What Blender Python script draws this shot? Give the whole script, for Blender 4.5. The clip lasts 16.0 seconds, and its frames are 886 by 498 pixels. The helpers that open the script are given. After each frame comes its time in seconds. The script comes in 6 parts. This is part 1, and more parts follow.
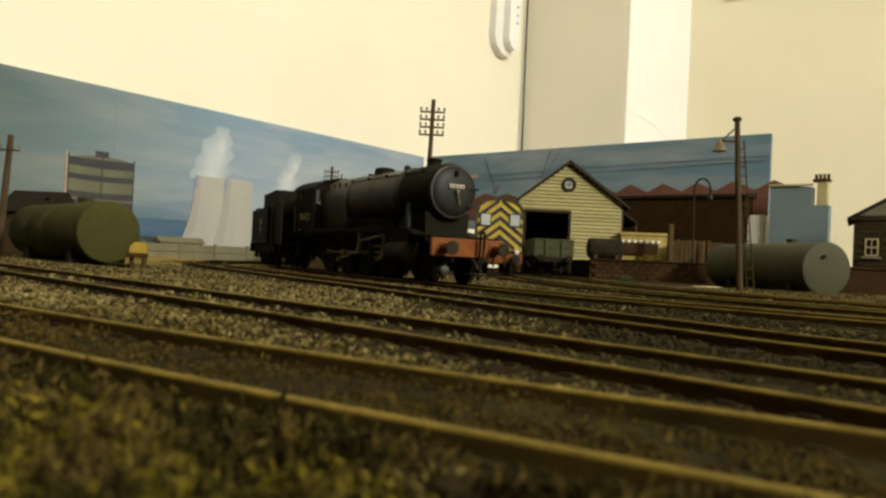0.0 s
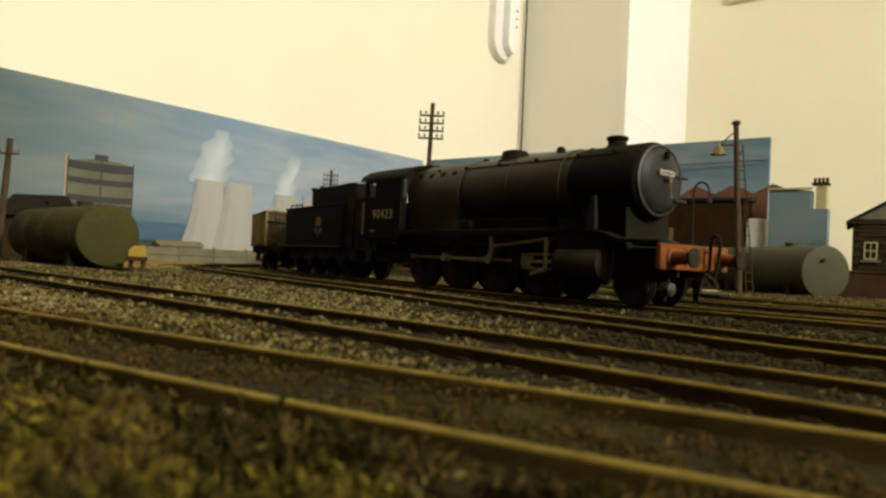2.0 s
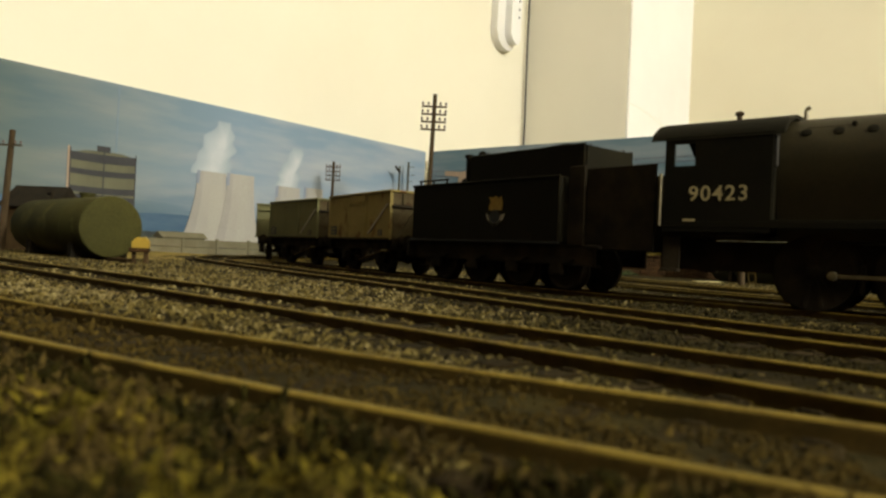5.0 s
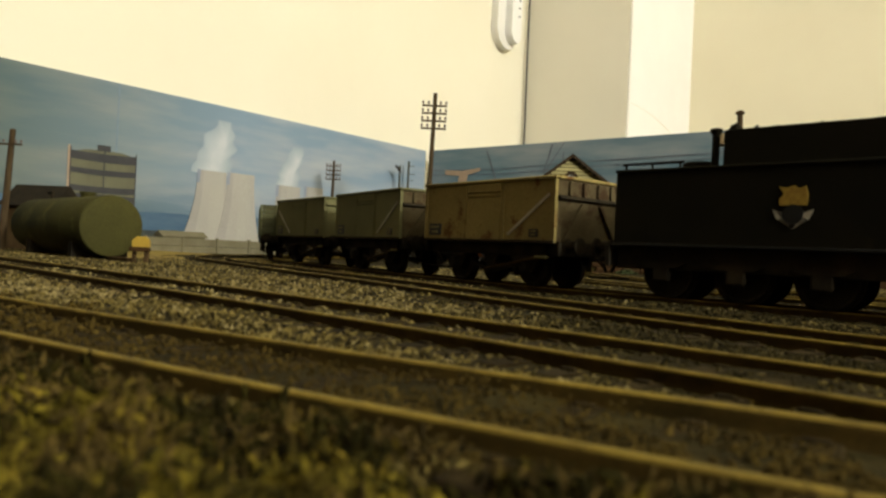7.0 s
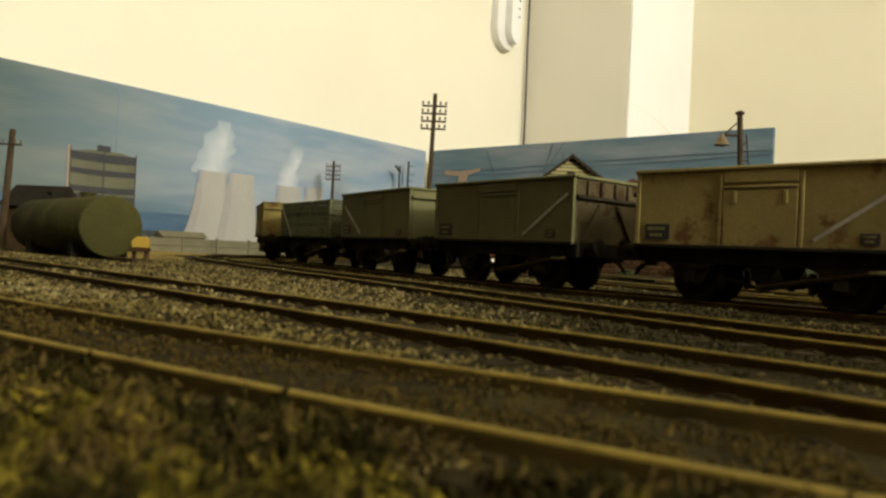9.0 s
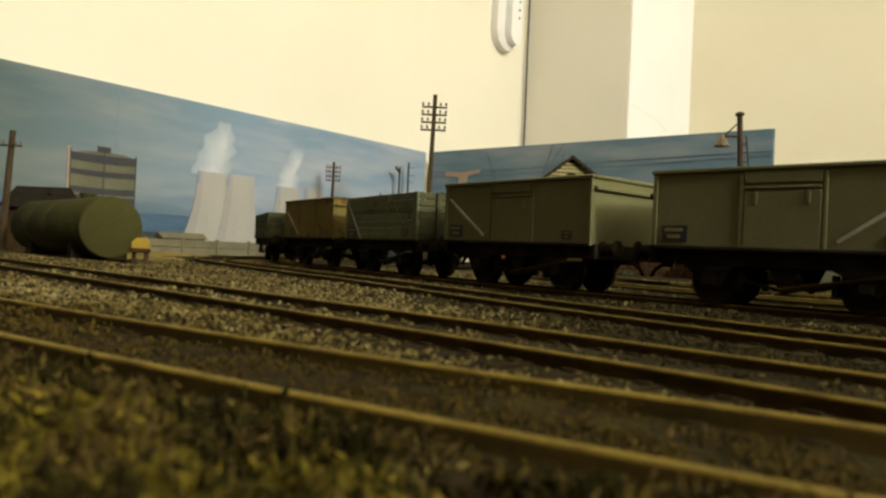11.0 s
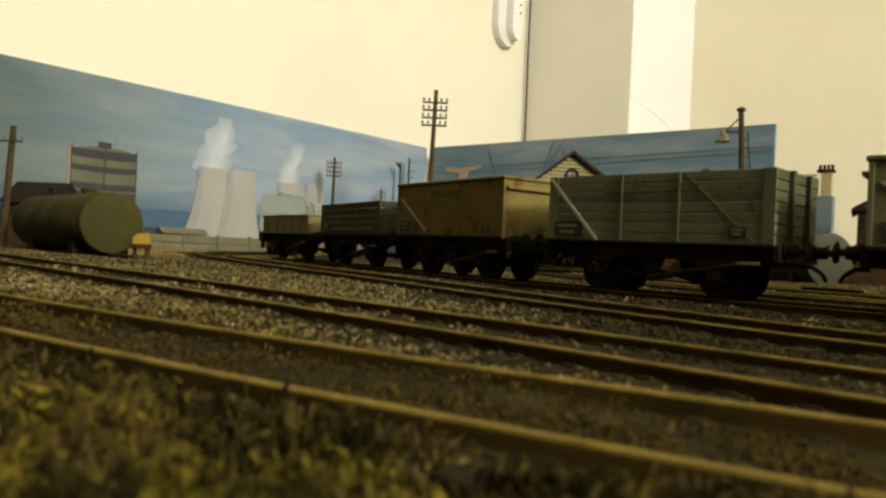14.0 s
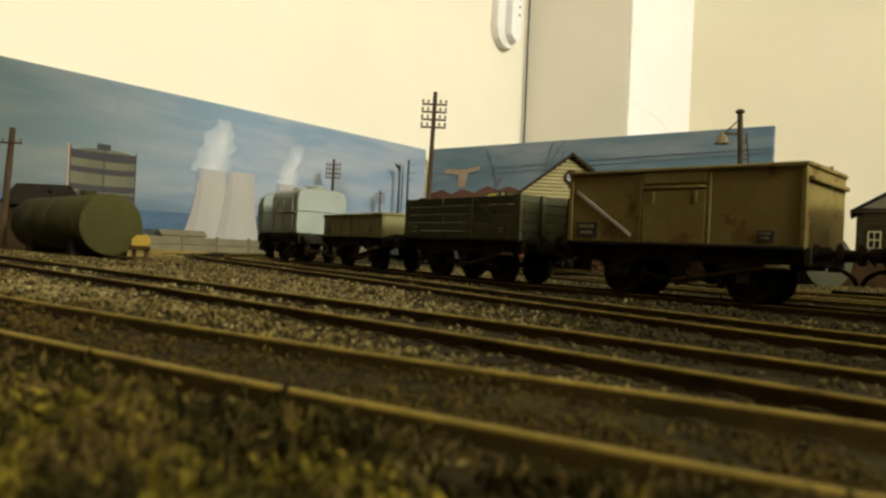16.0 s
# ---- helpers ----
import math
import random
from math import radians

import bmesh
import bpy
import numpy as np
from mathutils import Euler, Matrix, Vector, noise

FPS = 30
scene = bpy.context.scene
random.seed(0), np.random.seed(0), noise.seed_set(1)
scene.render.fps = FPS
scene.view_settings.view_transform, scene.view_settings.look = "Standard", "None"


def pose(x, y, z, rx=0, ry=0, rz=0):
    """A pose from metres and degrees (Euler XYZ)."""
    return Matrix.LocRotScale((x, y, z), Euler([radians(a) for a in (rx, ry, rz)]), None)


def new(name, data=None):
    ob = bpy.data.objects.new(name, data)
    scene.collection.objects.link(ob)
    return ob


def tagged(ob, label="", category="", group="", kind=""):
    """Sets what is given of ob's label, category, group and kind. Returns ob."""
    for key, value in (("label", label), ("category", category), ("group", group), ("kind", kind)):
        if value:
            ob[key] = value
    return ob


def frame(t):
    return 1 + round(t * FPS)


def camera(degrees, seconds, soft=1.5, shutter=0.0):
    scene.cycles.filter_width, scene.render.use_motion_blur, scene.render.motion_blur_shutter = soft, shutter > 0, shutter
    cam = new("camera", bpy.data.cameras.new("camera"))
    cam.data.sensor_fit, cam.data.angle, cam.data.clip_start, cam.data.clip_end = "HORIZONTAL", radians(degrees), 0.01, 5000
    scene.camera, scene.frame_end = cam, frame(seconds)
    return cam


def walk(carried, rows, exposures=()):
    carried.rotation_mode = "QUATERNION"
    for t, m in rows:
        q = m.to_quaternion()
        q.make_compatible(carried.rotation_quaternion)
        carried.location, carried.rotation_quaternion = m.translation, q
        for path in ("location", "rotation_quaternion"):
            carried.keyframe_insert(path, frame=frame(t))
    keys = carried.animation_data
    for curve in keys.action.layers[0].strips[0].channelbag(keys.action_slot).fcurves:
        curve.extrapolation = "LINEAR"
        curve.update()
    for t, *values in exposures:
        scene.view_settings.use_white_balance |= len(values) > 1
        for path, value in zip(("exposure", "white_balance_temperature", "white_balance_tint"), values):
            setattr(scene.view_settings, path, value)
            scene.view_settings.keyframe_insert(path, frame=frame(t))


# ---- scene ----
# A model railway in a room. Plans are in millimetres and turned into metres by MM.
MM = 0.001
RAIL = 3.5            # rail top over the ballast
EYE = (0.0, 0.0, RAIL + 10.2)
cam = camera(65.0, 16.0, soft=2.5)
cam.data.dof.use_dof = True
cam.data.dof.focus_distance = 0.42
cam.data.dof.aperture_fstop = 60.0

# seconds, degrees upward, degrees to the left
TURNS = [(0, 0.667, -0.128), (0.5, 0.819, -0.140), (1, 0.970, -0.163), (1.5, 1.075, -0.198), (2, 0.959, -0.175), (2.5, 0.469, -0.128), (3, 0.481, -0.058), (3.5, 0.446, -0.035), (4, 0.376, -0.035), (6.5, 0.143, 0.035), (7, 0.167, 0.012), (7.5, 0.178, 0.000), (8, 0.330, -0.012), (8.5, 0.120, 0.035), (9, 0.190, 0.000), (11.5, 0.283, 0.012), (12, 0.062, 0.035), (12.5, -0.124, 0.070), (13, -0.229, 0.093), (13.5, -0.241, 0.105), (14, -0.089, 0.058), (14.5, -0.031, 0.058), (15, -0.031, 0.058), (15.5, -0.089, 0.058), (16, 0.062, 0.000)]
walk(cam, [(t, pose(0, 0, EYE[2] * MM, 90 + up, 0, left) @ pose(0, 0, 0, 0, 0, 2.64)) for t, up, left in TURNS], [(0.0, 0.0), (16.0, 0.0)])

# ---- world and light ----
world = bpy.data.worlds.new("world")
world.use_nodes = True
world.node_tree.nodes["Background"].inputs[0].default_value = (1.0, 0.85, 0.6, 1)
world.node_tree.nodes["Background"].inputs[1].default_value = 0.02
scene.world = world

# the room's own axes: A along the long wall, B across it; CORNER of the scenic boards
ANG = radians(51.65)
A = Vector((math.cos(ANG), math.sin(ANG), 0))
B = Vector((math.sin(ANG), -math.cos(ANG), 0))
CORNER = Vector((-28, 900, 0))


def room(a, b, z=0.0):
    """A place in the room's axes from the corner of the boards, in millimetres."""
    return CORNER + A * a + B * b + Vector((0, 0, z))


CEILING = 1420.0
LAMPS = [(-850, 2450, 1080, 196.0)]
for a, b, z, watts in LAMPS:
    lamp = bpy.data.lights.new("room_lamp", "POINT")
    lamp.energy, lamp.color, lamp.shadow_soft_size = watts, (0.965, 0.955, 0.88), 0.16
    ob = new("room_lamp", lamp)
    ob.location = room(a, b, z - 80) * MM


# ---- materials ----
def mat(name, color, rough=0.7, metal=0.0, color2=None, scale=200.0, amount=0.5, bump=0.0, bump_scale=None, fine=0.0,
        color3=None, scale3=60.0, cover3=0.35, random_value=0.0, stretch=(1, 1, 1)):
    """A surface: base colour, a second colour in noise patches, a third as stains, fine relief. Scales are per metre."""
    m = bpy.data.materials.new(name)
    m.use_nodes = True
    t = m.node_tree
    n, l = t.nodes, t.links
    p = n["Principled BSDF"]
    p.inputs["Roughness"].default_value = rough
    p.inputs["Metallic"].default_value = metal
    p.inputs["Specular IOR Level"].default_value = 0.5 if rough < 0.46 else (0.2 if rough < 0.7 else 0.08)
    coord = n.new("ShaderNodeTexCoord")
    mp = n.new("ShaderNodeMapping")
    mp.inputs["Scale"].default_value = stretch
    l.new(coord.outputs["Object"], mp.inputs[0])

    def noise_node(s, detail=4.0, r=0.6):
        k = n.new("ShaderNodeTexNoise")
        k.inputs["Scale"].default_value, k.inputs["Detail"].default_value, k.inputs["Roughness"].default_value = s, detail, r
        l.new(mp.outputs[0], k.inputs["Vector"])
        return k

    def mix(fac, a, b, kind="MIX"):
        k = n.new("ShaderNodeMix")
        k.data_type, k.blend_type = "RGBA", kind
        for slot, v in ((0, fac), (6, a), (7, b)):
            if hasattr(v, "type"):
                l.new(v, k.inputs[slot])
            elif slot == 0:
                k.inputs[0].default_value = v
            else:
                k.inputs[slot].default_value = (*v, 1)
        return k.outputs[2]

    def ramp(src, lo, hi):
        k = n.new("ShaderNodeMapRange")
        k.inputs[1].default_value, k.inputs[2].default_value = lo, hi
        l.new(src, k.inputs[0])
        return k.outputs[0]

    out = None
    if color2:
        out = mix(ramp(noise_node(scale).outputs[0], 0.5 - 0.25 * (1.1 - amount), 0.5 + 0.25 * (1.1 - amount)), color, color2)
    if color3:
        out = mix(ramp(noise_node(scale3, 6, 0.7).outputs[0], 0.72 - cover3 * 0.5, 0.80 - cover3 * 0.5), out or color, color3)
    if fine:
        g = noise_node(scale * 6 + 900, 3)
        k = ramp(g.outputs[0], 0.2, 0.8)
        v = n.new("ShaderNodeMath")
        v.operation = "MULTIPLY_ADD"
        v.inputs[1].default_value, v.inputs[2].default_value = fine, 1 - fine / 2
        l.new(k, v.inputs[0])
        hs = n.new("ShaderNodeHueSaturation")
        l.new(v.outputs[0], hs.inputs["Value"])
        if out:
            l.new(out, hs.inputs["Color"])
        else:
            hs.inputs["Color"].default_value = (*color, 1)
        out = hs.outputs[0]
    if random_value:
        info = n.new("ShaderNodeObjectInfo")
        geo = n.new("ShaderNodeNewGeometry")
        add = n.new("ShaderNodeMath")
        add.operation = "ADD"
        l.new(info.outputs["Random"], add.inputs[0])
        l.new(geo.outputs["Random Per Island"], add.inputs[1])
        fr = n.new("ShaderNodeMath")
        fr.operation = "FRACT"
        l.new(add.outputs[0], fr.inputs[0])
        v = n.new("ShaderNodeMath")
        v.operation = "MULTIPLY_ADD"
        v.inputs[1].default_value, v.inputs[2].default_value = random_value * 2, 1 - random_value
        l.new(fr.outputs[0], v.inputs[0])
        hs = n.new("ShaderNodeHueSaturation")
        l.new(v.outputs[0], hs.inputs["Value"])
        if out:
            l.new(out, hs.inputs["Color"])
        else:
            hs.inputs["Color"].default_value = (*color, 1)
        out = hs.outputs[0]
    if out:
        l.new(out, p.inputs["Base Color"])
    else:
        p.inputs["Base Color"].default_value = (*color, 1)
    if bump:
        b = n.new("ShaderNodeBump")
        b.inputs["Strength"].default_value, b.inputs["Distance"].default_value = bump, 0.001
        l.new(noise_node(bump_scale or scale * 3, 5).outputs[0], b.inputs["Height"])
        l.new(b.outputs[0], p.inputs["Normal"])
    return m


def sky_print(name, top, low, haze, cloud):
    """A printed sky: vertical fade from top to low, with streaks of cloud; heights in metres over the ballast."""
    m = mat(name, top, 0.55)
    t = m.node_tree
    n, l = t.nodes, t.links
    p = n["Principled BSDF"]
    coord = n.new("ShaderNodeTexCoord")
    sep = n.new("ShaderNodeSeparateXYZ")
    l.new(coord.outputs["Object"], sep.inputs[0])
    cr = n.new("ShaderNodeMapRange")
    cr.inputs[1].default_value, cr.inputs[2].default_value = 0.0, 0.15
    l.new(sep.outputs[2], cr.inputs[0])
    ramp = n.new("ShaderNodeValToRGB")
    ramp.color_ramp.elements[0].position, ramp.color_ramp.elements[0].color = 0.12, (*haze, 1)
    ramp.color_ramp.elements[1].position, ramp.color_ramp.elements[1].color = 1.0, (*top, 1)
    e = ramp.color_ramp.elements.new(0.45)
    e.color = (*low, 1)
    l.new(cr.outputs[0], ramp.inputs[0])
    mp = n.new("ShaderNodeMapping")
    mp.inputs["Scale"].default_value = (5, 5, 26)
    l.new(coord.outputs["Object"], mp.inputs[0])
    k = n.new("ShaderNodeTexNoise")
    k.inputs["Scale"].default_value, k.inputs["Detail"].default_value = 1.6, 6
    l.new(mp.outputs[0], k.inputs["Vector"])
    mr = n.new("ShaderNodeMapRange")
    mr.inputs[1].default_value, mr.inputs[2].default_value, mr.inputs[4].default_value = 0.42, 0.68, 0.95
    l.new(k.outputs[0], mr.inputs[0])
    mx = n.new("ShaderNodeMix")
    mx.data_type = "RGBA"
    l.new(mr.outputs[0], mx.inputs[0])
    l.new(ramp.outputs[0], mx.inputs[6])
    mx.inputs[7].default_value = (*cloud, 1)
    # the light's fall-off towards the far end is painted into the print
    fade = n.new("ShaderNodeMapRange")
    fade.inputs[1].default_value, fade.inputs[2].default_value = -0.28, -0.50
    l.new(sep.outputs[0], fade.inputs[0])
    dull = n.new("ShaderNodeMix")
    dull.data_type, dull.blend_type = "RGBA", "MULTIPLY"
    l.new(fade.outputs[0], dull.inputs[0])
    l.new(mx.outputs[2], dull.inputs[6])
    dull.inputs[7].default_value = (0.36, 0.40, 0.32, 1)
    l.new(dull.outputs[2], p.inputs["Base Color"])
    return m


M_WALL = mat("cream_wall_paint", (0.80, 0.76, 0.60), 0.75, color2=(0.78, 0.735, 0.57), scale=6, bump=0.15, bump_scale=700)
# the wall cream toned down: the alcove's dimmer light is in this colour
M_ALCOVE = mat("shade_toned_alcove_cream", (0.7844, 0.7314, 0.53), 0.78, color2=(0.7526, 0.6943, 0.4982), scale=5, bump=0.12, bump_scale=600)
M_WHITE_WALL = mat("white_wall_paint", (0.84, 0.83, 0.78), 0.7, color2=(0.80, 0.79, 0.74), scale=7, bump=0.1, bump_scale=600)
# darker cream: the breast front's turn away from the lamp is painted in
M_BREAST = mat("dimmed_cream_paint", (0.749, 0.7116, 0.5778), 0.8, color2=(0.7223, 0.6848, 0.5511), scale=5, bump=0.1, bump_scale=600)
# invented dark brown for walls out of view, to absorb bounced light
M_BOUNCE_DARK = mat("dark_bounce_absorber", (0.075, 0.048, 0.026), 0.7, color2=(0.11, 0.07, 0.04), scale=12, stretch=(6, 6, 0.5), fine=0.3)
M_CEIL = mat("ceiling_paint", (0.82, 0.80, 0.74), 0.9, color2=(0.78, 0.76, 0.70), scale=4)
M_CARPET = mat("brown_carpet", (0.16, 0.11, 0.07), 0.95, color2=(0.22, 0.16, 0.10), scale=30, fine=0.4)
M_PLASTIC = mat("white_plastic", (0.80, 0.78, 0.72), 0.35, color2=(0.76, 0.74, 0.67), scale=40)
M_DARKPLASTIC = mat("dark_cable_sheath", (0.035, 0.03, 0.025), 0.5, color2=(0.05, 0.045, 0.04), scale=60)
M_SKY_L = sky_print("printed_sky_pale", (0.186, 0.2697, 0.3441), (0.2325, 0.3069, 0.372), (0.06975, 0.1302, 0.1906), (0.3534, 0.3813, 0.3999))
M_SKY_R = sky_print("printed_sky_blue", (0.105, 0.175, 0.21), (0.13, 0.205, 0.245), (0.19, 0.24, 0.265), (0.27, 0.30, 0.31))
M_EARTH = mat("grey_brown_ballast_bed", (0.0197, 0.01441, 0.002896), 0.95, color2=(0.03566, 0.02703, 0.005998), scale=260, amount=0.7, bump=0.8, bump_scale=900,
              fine=0.6, color3=(0.01529, 0.01082, 0.002483), scale3=40, cover3=0.5)
M_STONE = mat("ballast_stone", (0.1142, 0.08708, 0.02489), 0.9, color2=(0.05498, 0.04063, 0.01018), scale=500, random_value=0.7, bump=0.4, bump_scale=2500)
M_PALESTONE = mat("pale_ballast_stone", (0.1836, 0.1483, 0.06011), 0.9, color2=(0.102, 0.0762, 0.02842), scale=90, fine=0.4, random_value=0.5, color3=(0.1225, 0.06803, 0.02624), scale3=25, cover3=0.2)
M_SCRUB = mat("olive_scrub_foam", (0.1114, 0.08628, 0.008312), 0.95, color2=(0.03411, 0.02494, 0.003326), scale=230, amount=0.8, random_value=0.35, fine=0.6, color3=(0.01573, 0.01617, 0.003326), scale3=120, cover3=0.3)
M_SAND = mat("sandy_yellow_ground", (0.2589, 0.1891, 0.04849), 0.95, color2=(0.1694, 0.1261, 0.03449), scale=120, fine=0.5, bump=0.5, bump_scale=900, color3=(0.1096, 0.08107, 0.02802), scale3=50, cover3=0.35)
M_STRAW = mat("straw_static_grass", (0.1295, 0.09231, 0.01022), 0.9, color2=(0.06127, 0.04501, 0.004494), scale=150, random_value=0.5)
M_RAILSIDE = mat("rusty_rail_steel", (0.06189, 0.03857, 0.007582), 0.7, 0.2, color2=(0.03301, 0.0223, 0.005307), scale=300, fine=0.5)
M_RAILTOP = mat("worn_rail_head", (0.2257, 0.1584, 0.0214), 0.6, 0.0, color2=(0.1163, 0.07915, 0.01069), scale=200, fine=0.4)
M_SLEEPER = mat("stained_wood_sleeper", (0.01238, 0.007602, 0.00177), 0.9, color2=(0.02228, 0.01479, 0.004025), scale=200, stretch=(1, 4, 1), random_value=0.4, fine=0.5, bump=0.5)
M_LOCO = mat("weathered_black_paint", (0.00486, 0.004292, 0.001501), 0.74, 0.0, color2=(0.00891, 0.007154, 0.002336), scale=55, amount=0.4, fine=0.3,
             color3=(0.01296, 0.009654, 0.003002), scale3=90, cover3=0.2)
M_BOILER = mat("weathered_boiler_black", (0.01622, 0.01294, 0.004551), 0.5, 0.0, color2=(0.0292, 0.02284, 0.007963), scale=50, amount=0.5, fine=0.3)
M_SMOKE = mat("dark_grey_smokebox", (0.01458, 0.01458, 0.01215), 0.5, 0.1, color2=(0.009722, 0.009722, 0.007986), scale=120, fine=0.3)
M_BLACK = mat("grimy_black_underframe", (0.01224, 0.01017, 0.006365), 0.85, color2=(0.0306, 0.02326, 0.01167), scale=120, fine=0.4)
M_ORANGE = mat("orange_red_buffer_beam", (0.1612, 0.04942, 0.004406), 0.6, color2=(0.1144, 0.02907, 0.002938), scale=200, fine=0.3)
M_RING = mat("pale_grey_finish", (0.06006, 0.05631, 0.04505), 0.5, 0.3, color2=(0.03003, 0.02816, 0.02252), scale=200)
M_STEEL = mat("dull_steel_rod", (0.168, 0.1376, 0.06), 0.42, 0.25, color2=(0.096, 0.0736, 0.0288), scale=250, fine=0.3)
M_BRASS = mat("pale_yellow_print", (0.372, 0.312, 0.15), 0.6, color2=(0.3, 0.24, 0.108), scale=400)
M_WHITE = mat("off_white_print", (0.72, 0.70, 0.62), 0.6, color2=(0.6, 0.58, 0.5), scale=300)
M_RUSTY = mat("rust_tan_steel_body", (0.2646, 0.2061, 0.0669), 0.8, color2=(0.1967, 0.153, 0.0519), scale=30, amount=0.5, fine=0.3,
              color3=(0.1248, 0.06649, 0.02077), scale3=100, cover3=0.33)
M_TAN = mat("tan_grime_steel_body", (0.1758, 0.1358, 0.03909), 0.8, color2=(0.1303, 0.09794, 0.02606), scale=45, fine=0.25, color3=(0.1042, 0.05689, 0.01738), scale3=100, cover3=0.33)
M_GREY = mat("grey_steel_body", (0.1187, 0.1139, 0.04852), 0.75, color2=(0.1466, 0.1379, 0.06016), scale=35, fine=0.2, color3=(0.06982, 0.05864, 0.02135), scale3=60, cover3=0.2)
M_GREYP = mat("grey_plank_body", (0.1014, 0.1102, 0.05523), 0.8, color2=(0.1267, 0.1336, 0.06543), scale=50, fine=0.35, random_value=0.18, color3=(0.05701, 0.05345, 0.02454), scale3=70, cover3=0.3)
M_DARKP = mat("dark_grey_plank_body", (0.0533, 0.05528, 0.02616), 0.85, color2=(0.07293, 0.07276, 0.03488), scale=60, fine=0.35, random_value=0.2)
M_BEIGE = mat("beige_steel_body", (0.2106, 0.1946, 0.08388), 0.8, color2=(0.1638, 0.1474, 0.06103), scale=60, fine=0.25, color3=(0.117, 0.08842, 0.03433), scale3=80, cover3=0.25)
M_PALE = mat("pale_grey_green_hopper", (0.2852, 0.3224, 0.27), 0.7, color2=(0.248, 0.279, 0.228), scale=50, fine=0.15, color3=(0.1736, 0.1674, 0.12), scale3=60, cover3=0.25)
M_DIRTPALE = mat("dirty_olive_end", (0.18, 0.171, 0.108), 0.8, color2=(0.252, 0.243, 0.171), scale=80, fine=0.3)
M_TANK = mat("olive_grey_tank_paint", (0.04968, 0.04654, 0.01149), 0.72, color2=(0.03577, 0.03368, 0.008755), scale=45, fine=0.5, bump=0.3, bump_scale=600, color3=(0.07452, 0.06933, 0.01916), scale3=40, cover3=0.3)
M_TANKG = mat("grey_tank_paint", (0.04877, 0.04818, 0.02097), 0.62, color2=(0.03738, 0.03693, 0.0162), scale=45, fine=0.2, color3=(0.04551, 0.03854, 0.01525), scale3=60, cover3=0.25)
M_BOARDING = mat("cream_weatherboard", (0.3283, 0.2915, 0.1279), 0.75, color2=(0.2736, 0.2385, 0.1012), scale=120, stretch=(1, 1, 4), random_value=0.12, fine=0.25)
M_ROOF = mat("dark_slate_roof", (0.01502, 0.01228, 0.00825), 0.8, color2=(0.02359, 0.01841, 0.01155), scale=150, fine=0.4)
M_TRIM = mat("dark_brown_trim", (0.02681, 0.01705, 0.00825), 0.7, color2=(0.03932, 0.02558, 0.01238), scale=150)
M_YELLOW = mat("warning_yellow_paint", (0.465, 0.345, 0.0375), 0.55, color2=(0.375, 0.27, 0.03), scale=150, fine=0.2)
M_WASP = mat("warning_black_paint", (0.02, 0.02, 0.018), 0.55, color2=(0.04, 0.035, 0.03), scale=150)
M_GREENL = mat("faded_green_cab", (0.20, 0.20, 0.12), 0.6, color2=(0.26, 0.25, 0.16), scale=80)
M_GLASS = mat("pale_window_glazing", (0.45, 0.47, 0.42), 0.08, color2=(0.35, 0.38, 0.35), scale=60)
M_WOOD = mat("weathered_brown_wood", (0.0429, 0.02558, 0.009625), 0.85, color2=(0.06435, 0.04092, 0.0165), scale=120, stretch=(4, 4, 1), fine=0.4, random_value=0.25)
M_POLE = mat("creosoted_pole_wood", (0.04554, 0.03025, 0.01485), 0.8, color2=(0.07084, 0.0495, 0.02475), scale=150, stretch=(4, 4, 0.6), fine=0.3)
M_INSUL = mat("brown_insulator", (0.06, 0.04, 0.03), 0.4, color2=(0.09, 0.06, 0.045), scale=200)
M_BRICK = mat("brown_red_brick", (0.04658, 0.02421, 0.008365), 0.85, color2=(0.03177, 0.01694, 0.005791), scale=180, fine=0.5, random_value=0.2)
M_STRIPE = mat("faded_white_stripe", (0.40, 0.37, 0.28), 0.75, color2=(0.28, 0.25, 0.17), scale=160, fine=0.3)
M_DARKSTONE = mat("dark_fine_ballast", (0.03367, 0.02619, 0.007483), 0.88, color2=(0.01684, 0.01263, 0.003368), scale=420, random_value=0.6, bump=0.4, bump_scale=2500)
M_FIBRE = mat("brown_fibre_foam", (0.066, 0.0451, 0.01045), 0.95, color2=(0.033, 0.022, 0.0055), scale=130, random_value=0.6, fine=0.5)
M_HUT = mat("faded_yellow_plaster", (0.36, 0.27, 0.085), 0.8, color2=(0.28, 0.21, 0.065), scale=90, fine=0.3)
M_BAY = mat("pale_grey_render", (0.46, 0.44, 0.37), 0.8, color2=(0.39, 0.37, 0.30), scale=70, fine=0.2)
M_HOUSE = mat("olive_brown_house_brick", (0.040, 0.030, 0.012), 0.85, color2=(0.028, 0.020, 0.008), scale=150, fine=0.5, random_value=0.2)
M_ENDGRIME = mat("brake_dust_brown_end", (0.062, 0.047, 0.021), 0.85, color2=(0.090, 0.070, 0.034), scale=70, fine=0.35, color3=(0.040, 0.023, 0.010), scale3=110, cover3=0.35)
M_GOLD = mat("faded_gold_print", (0.30, 0.20, 0.03), 0.6, color2=(0.22, 0.13, 0.02), scale=900, fine=0.4)
M_BRICKD = mat("dark_brown_warehouse_brick", (0.02995, 0.01429, 0.00354), 0.85, color2=(0.01946, 0.009529, 0.002574), scale=120, fine=0.5)
M_HOOD = mat("yellow_cream_paint", (0.34, 0.2304, 0.033), 0.7, color2=(0.2856, 0.1901, 0.0275), scale=200)
M_PRINT_JOINT = mat("printed_sheet_joint", (0.135, 0.19, 0.235), 0.6, color2=(0.17, 0.235, 0.29), scale=90)
